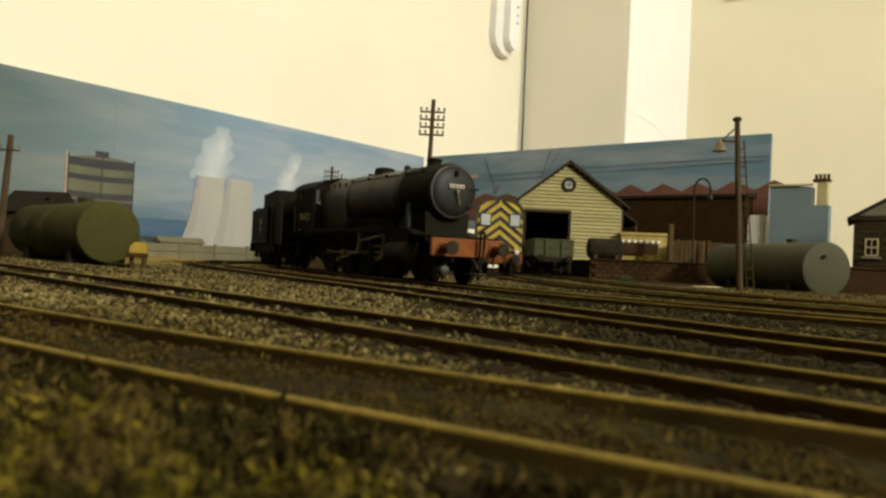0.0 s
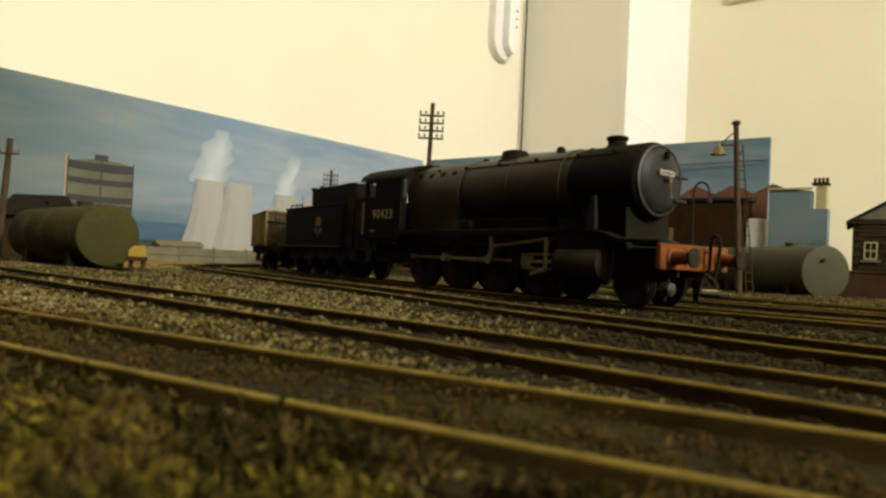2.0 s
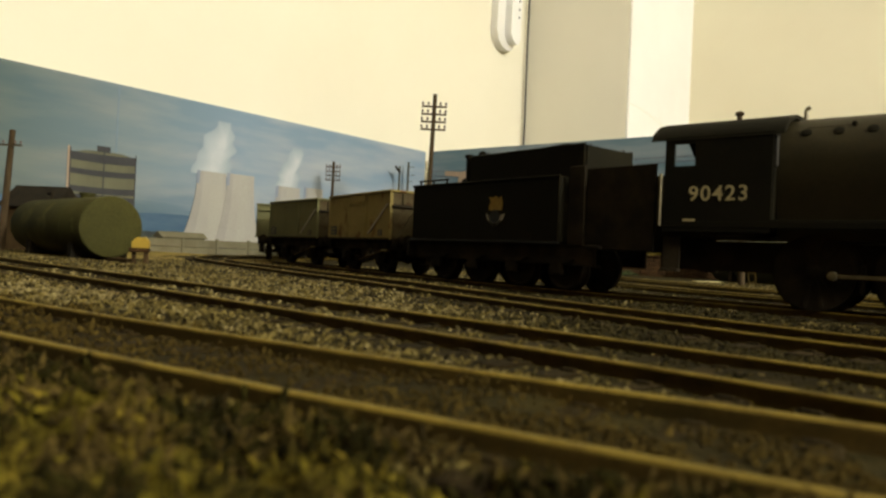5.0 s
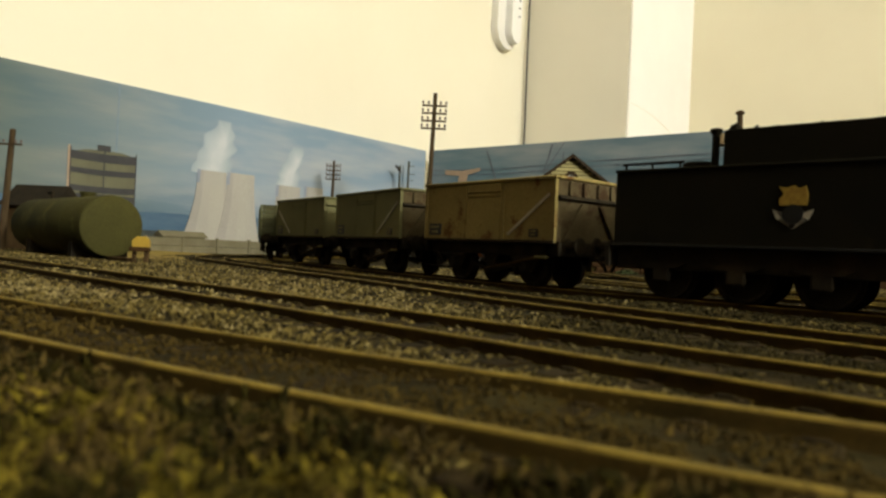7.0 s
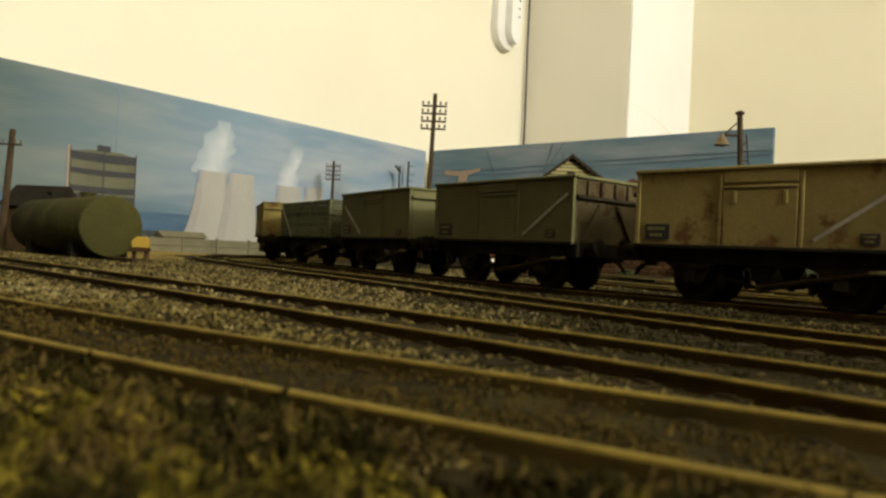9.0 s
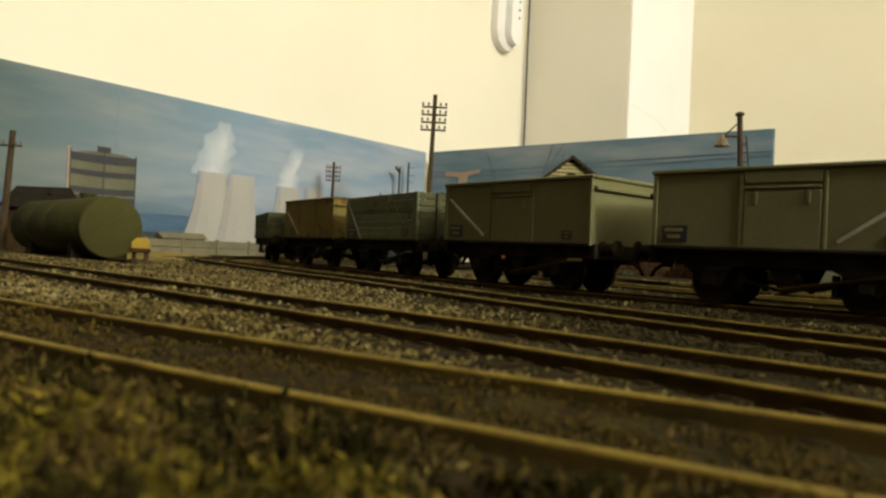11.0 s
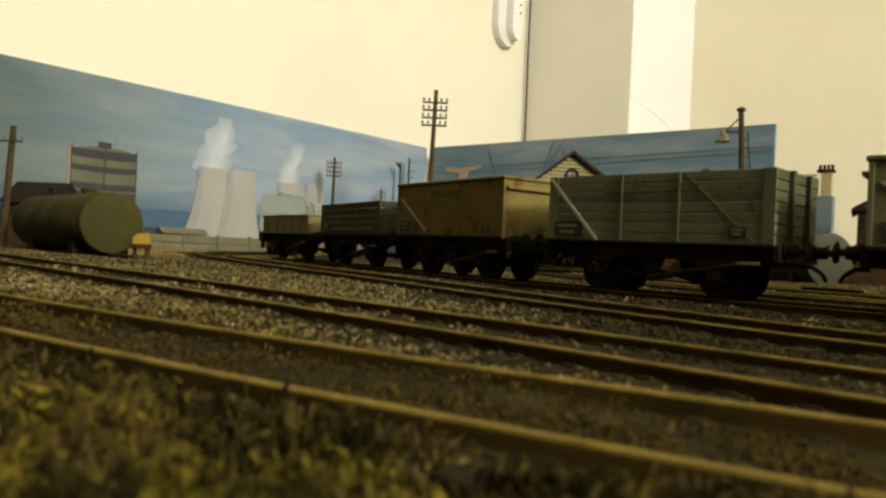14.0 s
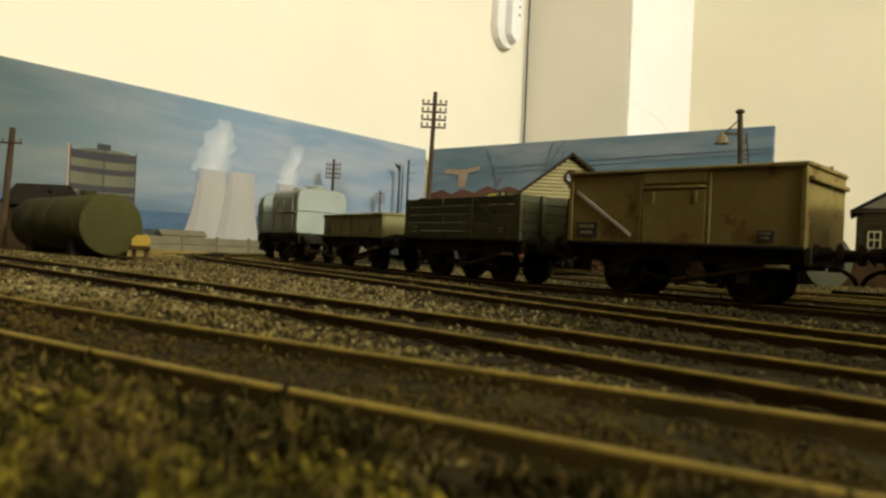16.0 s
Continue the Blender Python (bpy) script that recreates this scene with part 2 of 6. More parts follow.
M_DEEP = mat("dark_olive_foam", (0.008785, 0.007329, 0.0006272), 0.95, color2=(0.01647, 0.01302, 0.001066), scale=200, random_value=0.4)
M_MUD = mat("mud_brown_stone", (0.05734, 0.03877, 0.007161), 0.95, color2=(0.03241, 0.02108, 0.004214), scale=300, random_value=0.7)
M_CONC = mat("pale_concrete_panel", (0.1688, 0.152, 0.0918), 0.85, color2=(0.1366, 0.1217, 0.0702), scale=80, fine=0.25, random_value=0.08)
M_BLUEP = mat("slate_blue_panel", (0.135, 0.18, 0.18), 0.75, color2=(0.155, 0.20, 0.195), scale=40, fine=0.1)
M_CREAM = mat("cream_plaster", (0.432, 0.3694, 0.1814), 0.8, color2=(0.36, 0.3078, 0.1462), scale=80, fine=0.2)
M_GREEN = mat("dark_green_bush", (0.035, 0.05, 0.02), 0.9, color2=(0.06, 0.075, 0.03), scale=300, random_value=0.5)
M_PRINT_TOWER = mat("printed_tower_grey", (0.37, 0.36, 0.31), 0.6, color2=(0.34, 0.33, 0.285), scale=14, stretch=(2, 2, 0.4), fine=0.25)
M_PRINT_TOWER_D = mat("printed_tower_mouth", (0.20, 0.24, 0.30), 0.6, color2=(0.26, 0.29, 0.34), scale=30)
STEAM = [mat("printed_steam", tuple(p + (q - p) * k / 6 for p, q in zip((0.285, 0.345, 0.385), (0.50, 0.53, 0.53))), 0.6,
             color2=tuple(p + (q - p) * k / 6 for p, q in zip((0.315, 0.365, 0.40), (0.44, 0.485, 0.50))), scale=60) for k in range(7)]
M_PRINT_SHADE = mat("printed_tower_shade", (0.295, 0.285, 0.255), 0.6, color2=(0.33, 0.315, 0.28), scale=20, fine=0.25)
M_PRINT_MID = mat("printed_tower_mid", (0.335, 0.325, 0.285), 0.6, color2=(0.36, 0.345, 0.30), scale=20, fine=0.25)
M_PRINT_HILL = mat("printed_blue_hills", (0.04125, 0.09, 0.15), 0.6, color2=(0.075, 0.1275, 0.18), scale=18, stretch=(1, 1, 5), fine=0.1)
M_PRINT_TREES = mat("printed_dark_trees", (0.03375, 0.04125, 0.0375), 0.6, color2=(0.0525, 0.06, 0.0525), scale=120)
M_PRINT_GAS = mat("printed_gasholder_wall", (0.1283, 0.1276, 0.07529), 0.6, color2=(0.09747, 0.09639, 0.05832), scale=25, stretch=(3, 3, 0.5))
M_PRINT_GASD = mat("printed_gasholder_bands", (0.03375, 0.03563, 0.0375), 0.6, color2=(0.04875, 0.04875, 0.04875), scale=60)
M_PRINT_ROOF = mat("printed_red_roofs", (0.1594, 0.0675, 0.03881), 0.6, color2=(0.1125, 0.0495, 0.03019), scale=60, fine=0.2)
M_PRINT_CRANE = mat("printed_tan_crane", (0.42, 0.30, 0.20), 0.6, color2=(0.34, 0.25, 0.17), scale=90)
M_PRINT_LINE = mat("printed_dark_line", (0.108, 0.1215, 0.1485), 0.6, color2=(0.1485, 0.162, 0.189), scale=90)
M_LAMPSHADE = mat("brass_lamp_shade", (0.18, 0.135, 0.06), 0.45, 0.4, color2=(0.125, 0.09, 0.04), scale=200)
M_COAL = mat("coal_black", (0.02, 0.02, 0.02), 0.5, color2=(0.04, 0.038, 0.035), scale=500, random_value=0.5)


# ---- mesh helpers ----
class Mesh:
    """Collects faces in millimetres and links them as one object in metres."""

    def __init__(self):
        self.v, self.f = [], []

    def add(self, verts, faces):
        k = len(self.v)
        self.v += [tuple(p) for p in verts]
        self.f += [[i + k for i in f] for f in faces]
        return self

    def box(self, x, y, z, sx, sy, sz, bev=0.0, m=None):
        """A box by its centre and size, with chamfered edges where bev is given."""
        hx, hy, hz = sx / 2, sy / 2, sz / 2
        b = min(bev, hx * 0.9, hy * 0.9, hz * 0.9)
        if b <= 0:
            vs = [Vector((i * hx, j * hy, k * hz)) for i in (-1, 1) for j in (-1, 1) for k in (-1, 1)]
            fs = [(0, 1, 3, 2), (4, 6, 7, 5), (0, 4, 5, 1), (2, 3, 7, 6), (0, 2, 6, 4), (1, 5, 7, 3)]
        else:
            vs, ids = [], {}
            for i in (-1, 1):
                for j in (-1, 1):
                    for k in (-1, 1):
                        for ax in range(3):
                            q = [i * (hx - b), j * (hy - b), k * (hz - b)]
                            q[ax] = (i * hx, j * hy, k * hz)[ax]
                            ids[i, j, k, ax] = len(vs)
                            vs.append(Vector(q))
            fs = []
            for s in (-1, 1):
                q = [(-1, -1), (1, -1), (1, 1), (-1, 1)]
                if s < 0:
                    q = q[::-1]
                fs.append([ids[s, a, c, 0] for a, c in q])
                fs.append([ids[c, s, a, 1] for a, c in q])
                fs.append([ids[a, c, s, 2] for a, c in q])
            for a in (-1, 1):
                for c in (-1, 1):
                    fs.append([ids[-1, a, c, 1], ids[1, a, c, 1], ids[1, a, c, 2], ids[-1, a, c, 2]][::a * c])
                    fs.append([ids[c, -1, a, 2], ids[c, 1, a, 2], ids[c, 1, a, 0], ids[c, -1, a, 0]][::a * c])
                    fs.append([ids[a, c, -1, 0], ids[a, c, 1, 0], ids[a, c, 1, 1], ids[a, c, -1, 1]][::a * c])
            for i in (-1, 1):
                for j in (-1, 1):
                    for k in (-1, 1):
                        fs.append([ids[i, j, k, 0], ids[i, j, k, 1], ids[i, j, k, 2]][::i * j * k])
        off = Vector((x, y, z))
        return self.add([(m @ (p + off) if m else p + off) for p in vs], fs)

    def tube(self, p0, p1, r0, r1=None, n=12, caps=True, m=None):
        """A round bar or cone from p0 to p1."""
        r1 = r0 if r1 is None else r1
        p0, p1 = Vector(p0), Vector(p1)
        d = (p1 - p0).normalized()
        u = d.orthogonal().normalized()
        w = d.cross(u)
        vs = [p + (u * math.cos(2 * math.pi * i / n) + w * math.sin(2 * math.pi * i / n)) * r for p, r in ((p0, r0), (p1, r1)) for i in range(n)]
        fs = [(i, (i + 1) % n, n + (i + 1) % n, n + i) for i in range(n)]
        if caps:
            fs += [tuple(range(n))[::-1], tuple(range(n, 2 * n))]
        return self.add([m @ p if m else p for p in vs], fs)

    def turned(self, axis0, axis1, profile, n=24):
        """A solid of revolution: profile of (distance along the axis, radius)."""
        a, b = Vector(axis0), Vector(axis1)
        d = (b - a).normalized()
        u = d.orthogonal().normalized()
        w = d.cross(u)
        vs = [a + d * s + (u * math.cos(2 * math.pi * i / n) + w * math.sin(2 * math.pi * i / n)) * max(r, 0.001) for s, r in profile for i in range(n)]
        fs = [(k * n + i, k * n + (i + 1) % n, (k + 1) * n + (i + 1) % n, (k + 1) * n + i) for k in range(len(profile) - 1) for i in range(n)]
        fs += [tuple(range(n))[::-1], tuple(range((len(profile) - 1) * n, len(profile) * n))]
        return self.add(vs, fs)

    def prism(self, poly, lo, hi, axis="y", m=None):
        """A flat outline pushed along an axis. For y: outline in x, z; for x: in y, z; for z: in x, y."""
        put = {"y": lambda p, t: (p[0], t, p[1]), "x": lambda p, t: (t, p[0], p[1]), "z": lambda p, t: (p[0], p[1], t)}[axis]
        n = len(poly)
        vs = [Vector(put(p, t)) for t in (lo, hi) for p in poly]
        fs = [(i, (i + 1) % n, n + (i + 1) % n, n + i) for i in range(n)] + [tuple(range(n))[::-1], tuple(range(n, 2 * n))]
        return self.add([m @ p if m else p for p in vs], fs)

    def pipe(self, points, r, n=8):
        for p, q in zip(points, points[1:]):
            self.tube(p, q, r, n=n)
        return self

    def link(self, name, material, parent=None, label="", sharp=40):
        me = bpy.data.meshes.new(name)
        me.from_pydata([(x * MM, y * MM, z * MM) for x, y, z in self.v], [], self.f)
        bm = bmesh.new()
        bm.from_mesh(me)
        bmesh.ops.recalc_face_normals(bm, faces=bm.faces)
        bm.to_mesh(me)
        bm.free()
        me.materials.append(material)
        me.shade_smooth()
        me.set_sharp_from_angle(angle=radians(sharp))
        ob = new(name, me)
        if parent:
            ob.parent = parent
        if label:
            ob["label"] = label
        return ob


def at(x, y, z=0.0, turn=0.0):
    """A pose from millimetres and degrees round z."""
    return pose(x * MM, y * MM, z * MM, 0, 0, turn)


def thing(name, x, y, z=0.0, turn=0.0, label="", category="", group="", kind=""):
    ob = new(name)
    ob.empty_display_size = 0.01
    ob.matrix_basis = at(x, y, z, turn)
    return tagged(ob, label, category, group, kind)


def share(name, ob, parent, m):
    """Another piece on the same mesh."""
    k = new(name, ob.data)
    k.parent = parent
    k.matrix_basis = m
    return k


TURN_A = math.degrees(math.atan2(A.y, A.x))
TURN_B = math.degrees(math.atan2(B.y, B.x))


# ---- the room ----
def wall(name, a0, b0, a1, b1, thick, material, z0=-950.0, z1=CEILING):
    """A wall in the room's axes; it thickens to its right as seen from the first end."""
    p, q = room(a0, b0), room(a1, b1)
    d = (q - p).normalized()
    k = Vector((d.y, -d.x, 0)) * thick
    me = Mesh()
    me.prism([tuple(v.xy) for v in (p, q, q + k, p + k)], z0, z1, "z")
    return tagged(me.link(name, material), kind="structure")


tagged(wall("wall_west", 244, -10, -640, -10, 120, M_WALL), "cream painted wall beside the model railway", "wall")
# added out of view: keeps bounced light off the train's near side
tagged(wall("wall_southwest", -640, -12, -3300, -12, 118, M_BOUNCE_DARK), "unseen wall, made dark to hold down bounced light", "wall")
tagged(wall("chimney_breast", 244, 164, 244, -10, 6, M_BREAST), "chimney breast front, its turn from the lamp painted beige", "wall")
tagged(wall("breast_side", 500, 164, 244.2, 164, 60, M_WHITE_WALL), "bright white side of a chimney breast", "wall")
tagged(wall("wall_north", 500, 3000, 500, 164, 120, M_ALCOVE), "alcove wall, its dimmer light painted as yellowish cream", "wall")
tagged(wall("wall_east", -3300, 3000, 500, 3000, 120, M_BOUNCE_DARK), "unseen wall, made dark to hold down bounced light", "wall")
tagged(wall("wall_south", -3300, -10, -3300, 3000, 120, M_BOUNCE_DARK), "unseen wall, made dark to hold down bounced light", "wall")
for nm, z, th, mt, lb in (("floor", -950, -40, M_CARPET, "brown carpeted floor"), ("ceiling", CEILING, 40, M_CEIL, "off-white painted ceiling")):
    me = Mesh()
    me.prism([tuple(room(a, b).xy) for a, b in ((600, -130), (600, 3120), (-3420, 3120), (-3420, -130))], min(z, z + th), max(z, z + th), "z")
    tagged(me.link(nm, mt), lb, nm, kind="structure")

for a, b, z, watts in LAMPS:
    p = room(a, b)
    pendant = thing("pendant_lamp", p.x, p.y, z, 0, "white bulb holder hanging from a white ceiling flex", "pendant lamp")
    Mesh().turned((0, 0, CEILING - z), (0, 0, CEILING - z - 20), [(0, 45), (10, 44), (18, 30), (20, 6)], n=24).link("ceiling_rose", M_PLASTIC, pendant)
    Mesh().tube((0, 0, 55), (0, 0, CEILING - z - 15), 3, n=8).link("flex", M_PLASTIC, pendant)
    Mesh().turned((0, 0, 60), (0, 0, 0), [(0, 4), (6, 16), (40, 18), (58, 20)], n=20).link("bulb_holder", M_PLASTIC, pendant)

# the cable down the corner, the handset on the wall, the loose wire
p = room(238, -2)
cable = Mesh().pipe([(p.x, p.y, 2), (p.x + 0.5, p.y, 230), (p.x - 0.5, p.y, 330), (p.x, p.y, 700), (p.x, p.y, CEILING - 1)], 1.5, 8).link("wall_cable", M_DARKPLASTIC)
tagged(cable, "dark cable running down the wall corner", "cable")


def handset():
    p = room(182, -10, 364)
    ph = thing("wall_handset", p.x, p.y, p.z, TURN_A, "white plastic handset unit hung on the cream wall", "handset")
    # local x along the wall, local -y away from it
    outline = [(-34, 60), (-36, -20), (-31, -34), (-20, -43), (-8, -46), (4, -43), (9, -38), (12, -30), (13, 60)]
    Mesh().prism(outline, -12, -0.5, "y").link("back_plate", M_PLASTIC, ph)
    Mesh().prism([(-14, 60), (-16, -24), (-10, -33), (-2, -37), (6, -35), (10, -27), (11, 60)], -24, -12, "y").link("front_cover", M_WHITE_WALL, ph, "lighter front cover")
    for i in range(3):
        Mesh().tube((3, -25.2, 28 - 12 * i), (3, -24, 28 - 12 * i), 1.5, n=10).link("hole", M_DARKPLASTIC, ph, "small dark hole")


handset()
p = room(500, 262, 463)
box_ = thing("wall_box", p.x, p.y, p.z, TURN_B, "cream plastic box fixed on the alcove wall", "wall box")
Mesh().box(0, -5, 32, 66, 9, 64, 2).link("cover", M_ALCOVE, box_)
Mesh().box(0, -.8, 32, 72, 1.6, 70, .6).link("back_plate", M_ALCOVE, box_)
pts = []
for i in range(13):
    u = i / 12
    q = room(250 + 205 * u, 164.0, 0)
    pts.append(q - Vector((0, 0, 0)) + B * 3 + Vector((0, 0, 238 + 10 * math.sin(u * 3.0) - 34 * u)))
tagged(Mesh().pipe([tuple(v) for v in pts], 0.35, 6).link("thin_wire", M_BREAST), "thin pale wire drooping along the white wall", "wire")

# ---- baseboard and ground ----
def height(x, y):
    """Unevenness of the scenic ground."""
    h = 0.7 * noise.noise(Vector((x, y, 0)) * 0.03) + 0.45 * noise.noise(Vector((x, y, 3)) * 0.13)
    # the rough verge on the camera's side of the first track
    near = line_distance(x, y)
    w = min(max((near - 9) / 10, 0), 1)
    return h + w * (1.5 + 2.5 * noise.noise(Vector((x, y, 7)) * 0.12) + 2.0 * noise.noise(Vector((x, y, 9)) * 0.26)) + (1 - w) * 1.75


def line_distance(x, y):
    """How far a place lies on the camera's side of the first track's middle."""
    return ((-56 - x) * 0.52 + (88 - y) * 0.854)


def ground():
    me = Mesh()
    # fine near the camera, coarse beyond
    def sheet(x0, x1, y0, y1, step):
        nx, ny = int((x1 - x0) / step), int((y1 - y0) / step)
        vs = [(x0 + i * step, y0 + j * step, height(x0 + i * step, y0 + j * step)) for j in range(ny + 1) for i in range(nx + 1)]
        me.add(vs, [(j * (nx + 1) + i, j * (nx + 1) + i + 1, (j + 1) * (nx + 1) + i + 1, (j + 1) * (nx + 1) + i) for j in range(ny) for i in range(nx)])
    sheet(-120, 120, 22, 142, 1.2)
    sheet(-400, 520, 142, 1030, 10)
    sheet(-400, -120, 22, 142, 10)
    sheet(120, 520, 22, 142, 10)
    sheet(-400, 520, -258, 22, 10)
    return me.link("ground", M_EARTH, sharp=80)


tagged(ground(), "grey-brown scenic ground of ballast and earth", "ground", kind="structure")
me = Mesh()
me.prism([(-420, -280), (560, -280), (560, 860), (420, 960), (0, 1100), (-50, 1000), (-420, 480)], -26, -4, "z")
tagged(me.link("baseboard", M_WOOD), "plywood baseboard under the layout", "baseboard", kind="structure")


def spline(ctrl, step=1.0):
    """A smooth plan line through control points, resampled evenly."""
    P = np.array(ctrl, float)
    out = []
    for i in range(len(P) - 1):
        p0, p1, p2, p3 = P[max(i - 1, 0)], P[i], P[i + 1], P[min(i + 2, len(P) - 1)]
        for k in range(40):
            u = k / 40
            out.append(.5 * ((2 * p1) + (-p0 + p2) * u + (2 * p0 - 5 * p1 + 4 * p2 - p3) * u * u + (-p0 + 3 * p1 - 3 * p2 + p3) * u ** 3))
    out = np.array(out + [P[-1]])
    pad = np.vstack([out[0] - (out[20:0:-1] - out[0]), out, out[-1] - (out[-2:-22:-1] - out[-1])])
    out = np.array([np.convolve(pad[:, j], np.ones(41) / 41, "valid") for j in (0, 1)]).T
    s = np.r_[0, np.cumsum(np.hypot(*np.diff(out, axis=0).T))]
    S = np.arange(0, s[-1], step)
    return S, np.array([np.interp(S, s, out[:, j]) for j in (0, 1)]).T


MAIN = [(560, 560), (480, 620), (328, 712), (168, 822), (80, 852), (0, 815), (-62, 735), (-100, 640), (-116, 540), (-106, 450), (-72, 398),
        (-40, 348), (-2, 286), (31, 241), (60, 210), (97, 175), (137, 140), (184, 107), (244, 78), (330, 50), (430, 25), (530, 10)]
TRACKS = [
    ("near siding track with worn rails", [(-260, 240), (-160, 165), (-88.6, 112.0), (-53.9, 87.2), (-18.3, 64.0), (-0.1, 53.0), (18.3, 42.5), (37, 32.3), (75, 13.2), (130, -13)]),
    ("siding track with worn rails", [(-330, 410), (-250, 334), (-168.3, 257.8), (-105.8, 199.9), (-43.7, 141.6), (-12.9, 112.2), (17.9, 82.8), (48.5, 53.2), (79, 23.5), (150, -45)]),
    ("loop track with worn rails", [(-95, 760), (-128, 680), (-152, 590), (-160, 500), (-140, 418), (-100, 352), (-55, 280), (-28, 243), (8, 182), (22, 159), (40, 133), (53, 114), (63, 102), (110, 52), (180, -10)]),
    ("main line track with worn rails", MAIN),
    ("yard track with rusty rails", [(41, 640), (41, 500), (48, 400), (68, 320), (97, 262), (130, 222), (170, 185), (260, 120), (400, 50)]),
    ("yard track with rusty rails", [(92, 660), (92, 560), (97, 450), (115, 360), (140, 305), (172, 262), (215, 220), (300, 160), (450, 80)]),
]


def frame_of(Q):
    T = np.gradient(Q, axis=0)
    T /= np.hypot(T[:, 0], T[:, 1])[:, None]
    return T, np.array([-T[:, 1], T[:, 0]]).T


def track(label, ctrl):
    """Two rails with foot, web and head, and sleepers each with two chairs."""
    S, Q = spline(ctrl)
    T, N = frame_of(Q)
    tr = thing("railway_track", 0, 0, 0, 0, label, "railway track", "tracks of the layout", "structure")
    pick = np.r_[0:len(S):3, len(S) - 1]
    for side in (-1, 1):
        web, head = Mesh(), Mesh()
        for mesh_, prof in ((web, [(-1.1, 0.9), (1.1, 0.9), (1.1, 1.25), (0.35, 1.4), (0.3, 2.5), (0.33, 2.6), (0.33, 3.2), (-0.33, 3.2), (-0.33, 2.6), (-0.3, 2.5), (-0.35, 1.4), (-1.1, 1.25)]),
                            (head, [(-0.33, 3.2), (0.33, 3.2), (0.32, RAIL - 0.12), (0.2, RAIL), (-0.2, RAIL), (-0.32, RAIL - 0.12)])):
            k = len(prof)
            vs = []
            for i in pick:
                c = Q[i] + N[i] * side * 8.7
                vs += [(c[0] + N[i][0] * o, c[1] + N[i][1] * o, z) for o, z in prof]
            fs = [(j * k + i, j * k + (i + 1) % k, (j + 1) * k + (i + 1) % k, (j + 1) * k + i) for j in range(len(pick) - 1) for i in range(k)]
            mesh_.add(vs, fs + [tuple(range(k))[::-1], tuple(range((len(pick) - 1) * k, len(pick) * k))])
        rail = web.link("rail", M_RAILSIDE, tr, "rust-brown steel rail", sharp=30)
        head.link("rail_head", M_RAILTOP, rail, "worn shiny rail head", sharp=30)
    base = Mesh().box(0, 0, 0, 30, 3.4, 1.4, 0.25)
    for s in (-1, 1):
        for o in (-1.7, 1.7):
            base.box(s * 8.9 + o * .8, 0, 0.8, .9, 1.8, 0.4, 0.1)
    first = None
    for n_, s in enumerate(np.arange(4, S[-1], 7.6)):
        i = int(s)
        q = at(Q[i][0] + random.uniform(-.3, .3), Q[i][1] + random.uniform(-.3, .3), 1.25, math.degrees(math.atan2(N[i][1], N[i][0])) + random.uniform(-1.5, 1.5))
        if first is None:
            first = base.link("sleeper", M_SLEEPER, tr)
            first.matrix_basis = q
        else:
            share("sleeper", first, tr, q)
    return S, Q, T, N


LINES = [track(lb, c) for lb, c in TRACKS]
MS, MQ, MT, MN = LINES[3]


# ---- ballast, scrub ----
def stones(name, label, spots, lo, hi, material, category, shrink=True):
    """Loose angular stones at the given places, one mesh."""
    base = [Vector(v).normalized() for v in ((1, 0, -.3), (-.5, .87, -.3), (-.5, -.87, -.3), (.4, .5, .7), (-.8, .1, .5), (.3, -.7, .6))]
    faces = [(0, 1, 3), (1, 4, 3), (1, 2, 4), (2, 5, 4), (2, 0, 5), (0, 3, 5), (3, 4, 5), (0, 2, 1)]
    vs, fs = [], []
    for x, y, z in spots:
        r = random.uniform(lo, hi) * (min(1.0, max(0.5, y / 130)) if shrink else 1.0)
        m = Euler((random.uniform(0, 6.3), random.uniform(0, 6.3), random.uniform(0, 6.3))).to_matrix()
        k = len(vs)
        sc = Vector((random.uniform(.7, 1.3), random.uniform(.6, 1.1), random.uniform(.6, 1.0))) if shrink else Vector((random.uniform(1.0, 3.4), random.uniform(.35, .8), random.uniform(.35, .8)))
        for b in base:
            v = m @ Vector((b.x * sc.x, b.y * sc.y, b.z * sc.z)) * r
            vs.append((x + v.x, y + v.y, z + v.z))
        fs += [tuple(i + k for i in f) for f in faces]
    me = Mesh()
    me.v, me.f = vs, fs
    return tagged(me.link(name, material, sharp=10), label, category, kind="stuff")


def rail_clear(x, y):
    """Distance from the nearest rail, from the nearest track's middle, that track, and how far along it."""
    best, mid, which, along = 99.0, 999.0, 0, 0.0
    for k, (S, Q, T, N) in enumerate(LINES):
        d = np.hypot(Q[:, 0] - x, Q[:, 1] - y)
        i = int(d.argmin())
        if d[i] < mid:
            mid, which, along = float(d[i]), k, float(S[i])
        best = min(best, abs(float(d[i]) - 8.7))
    return best, mid, which, along


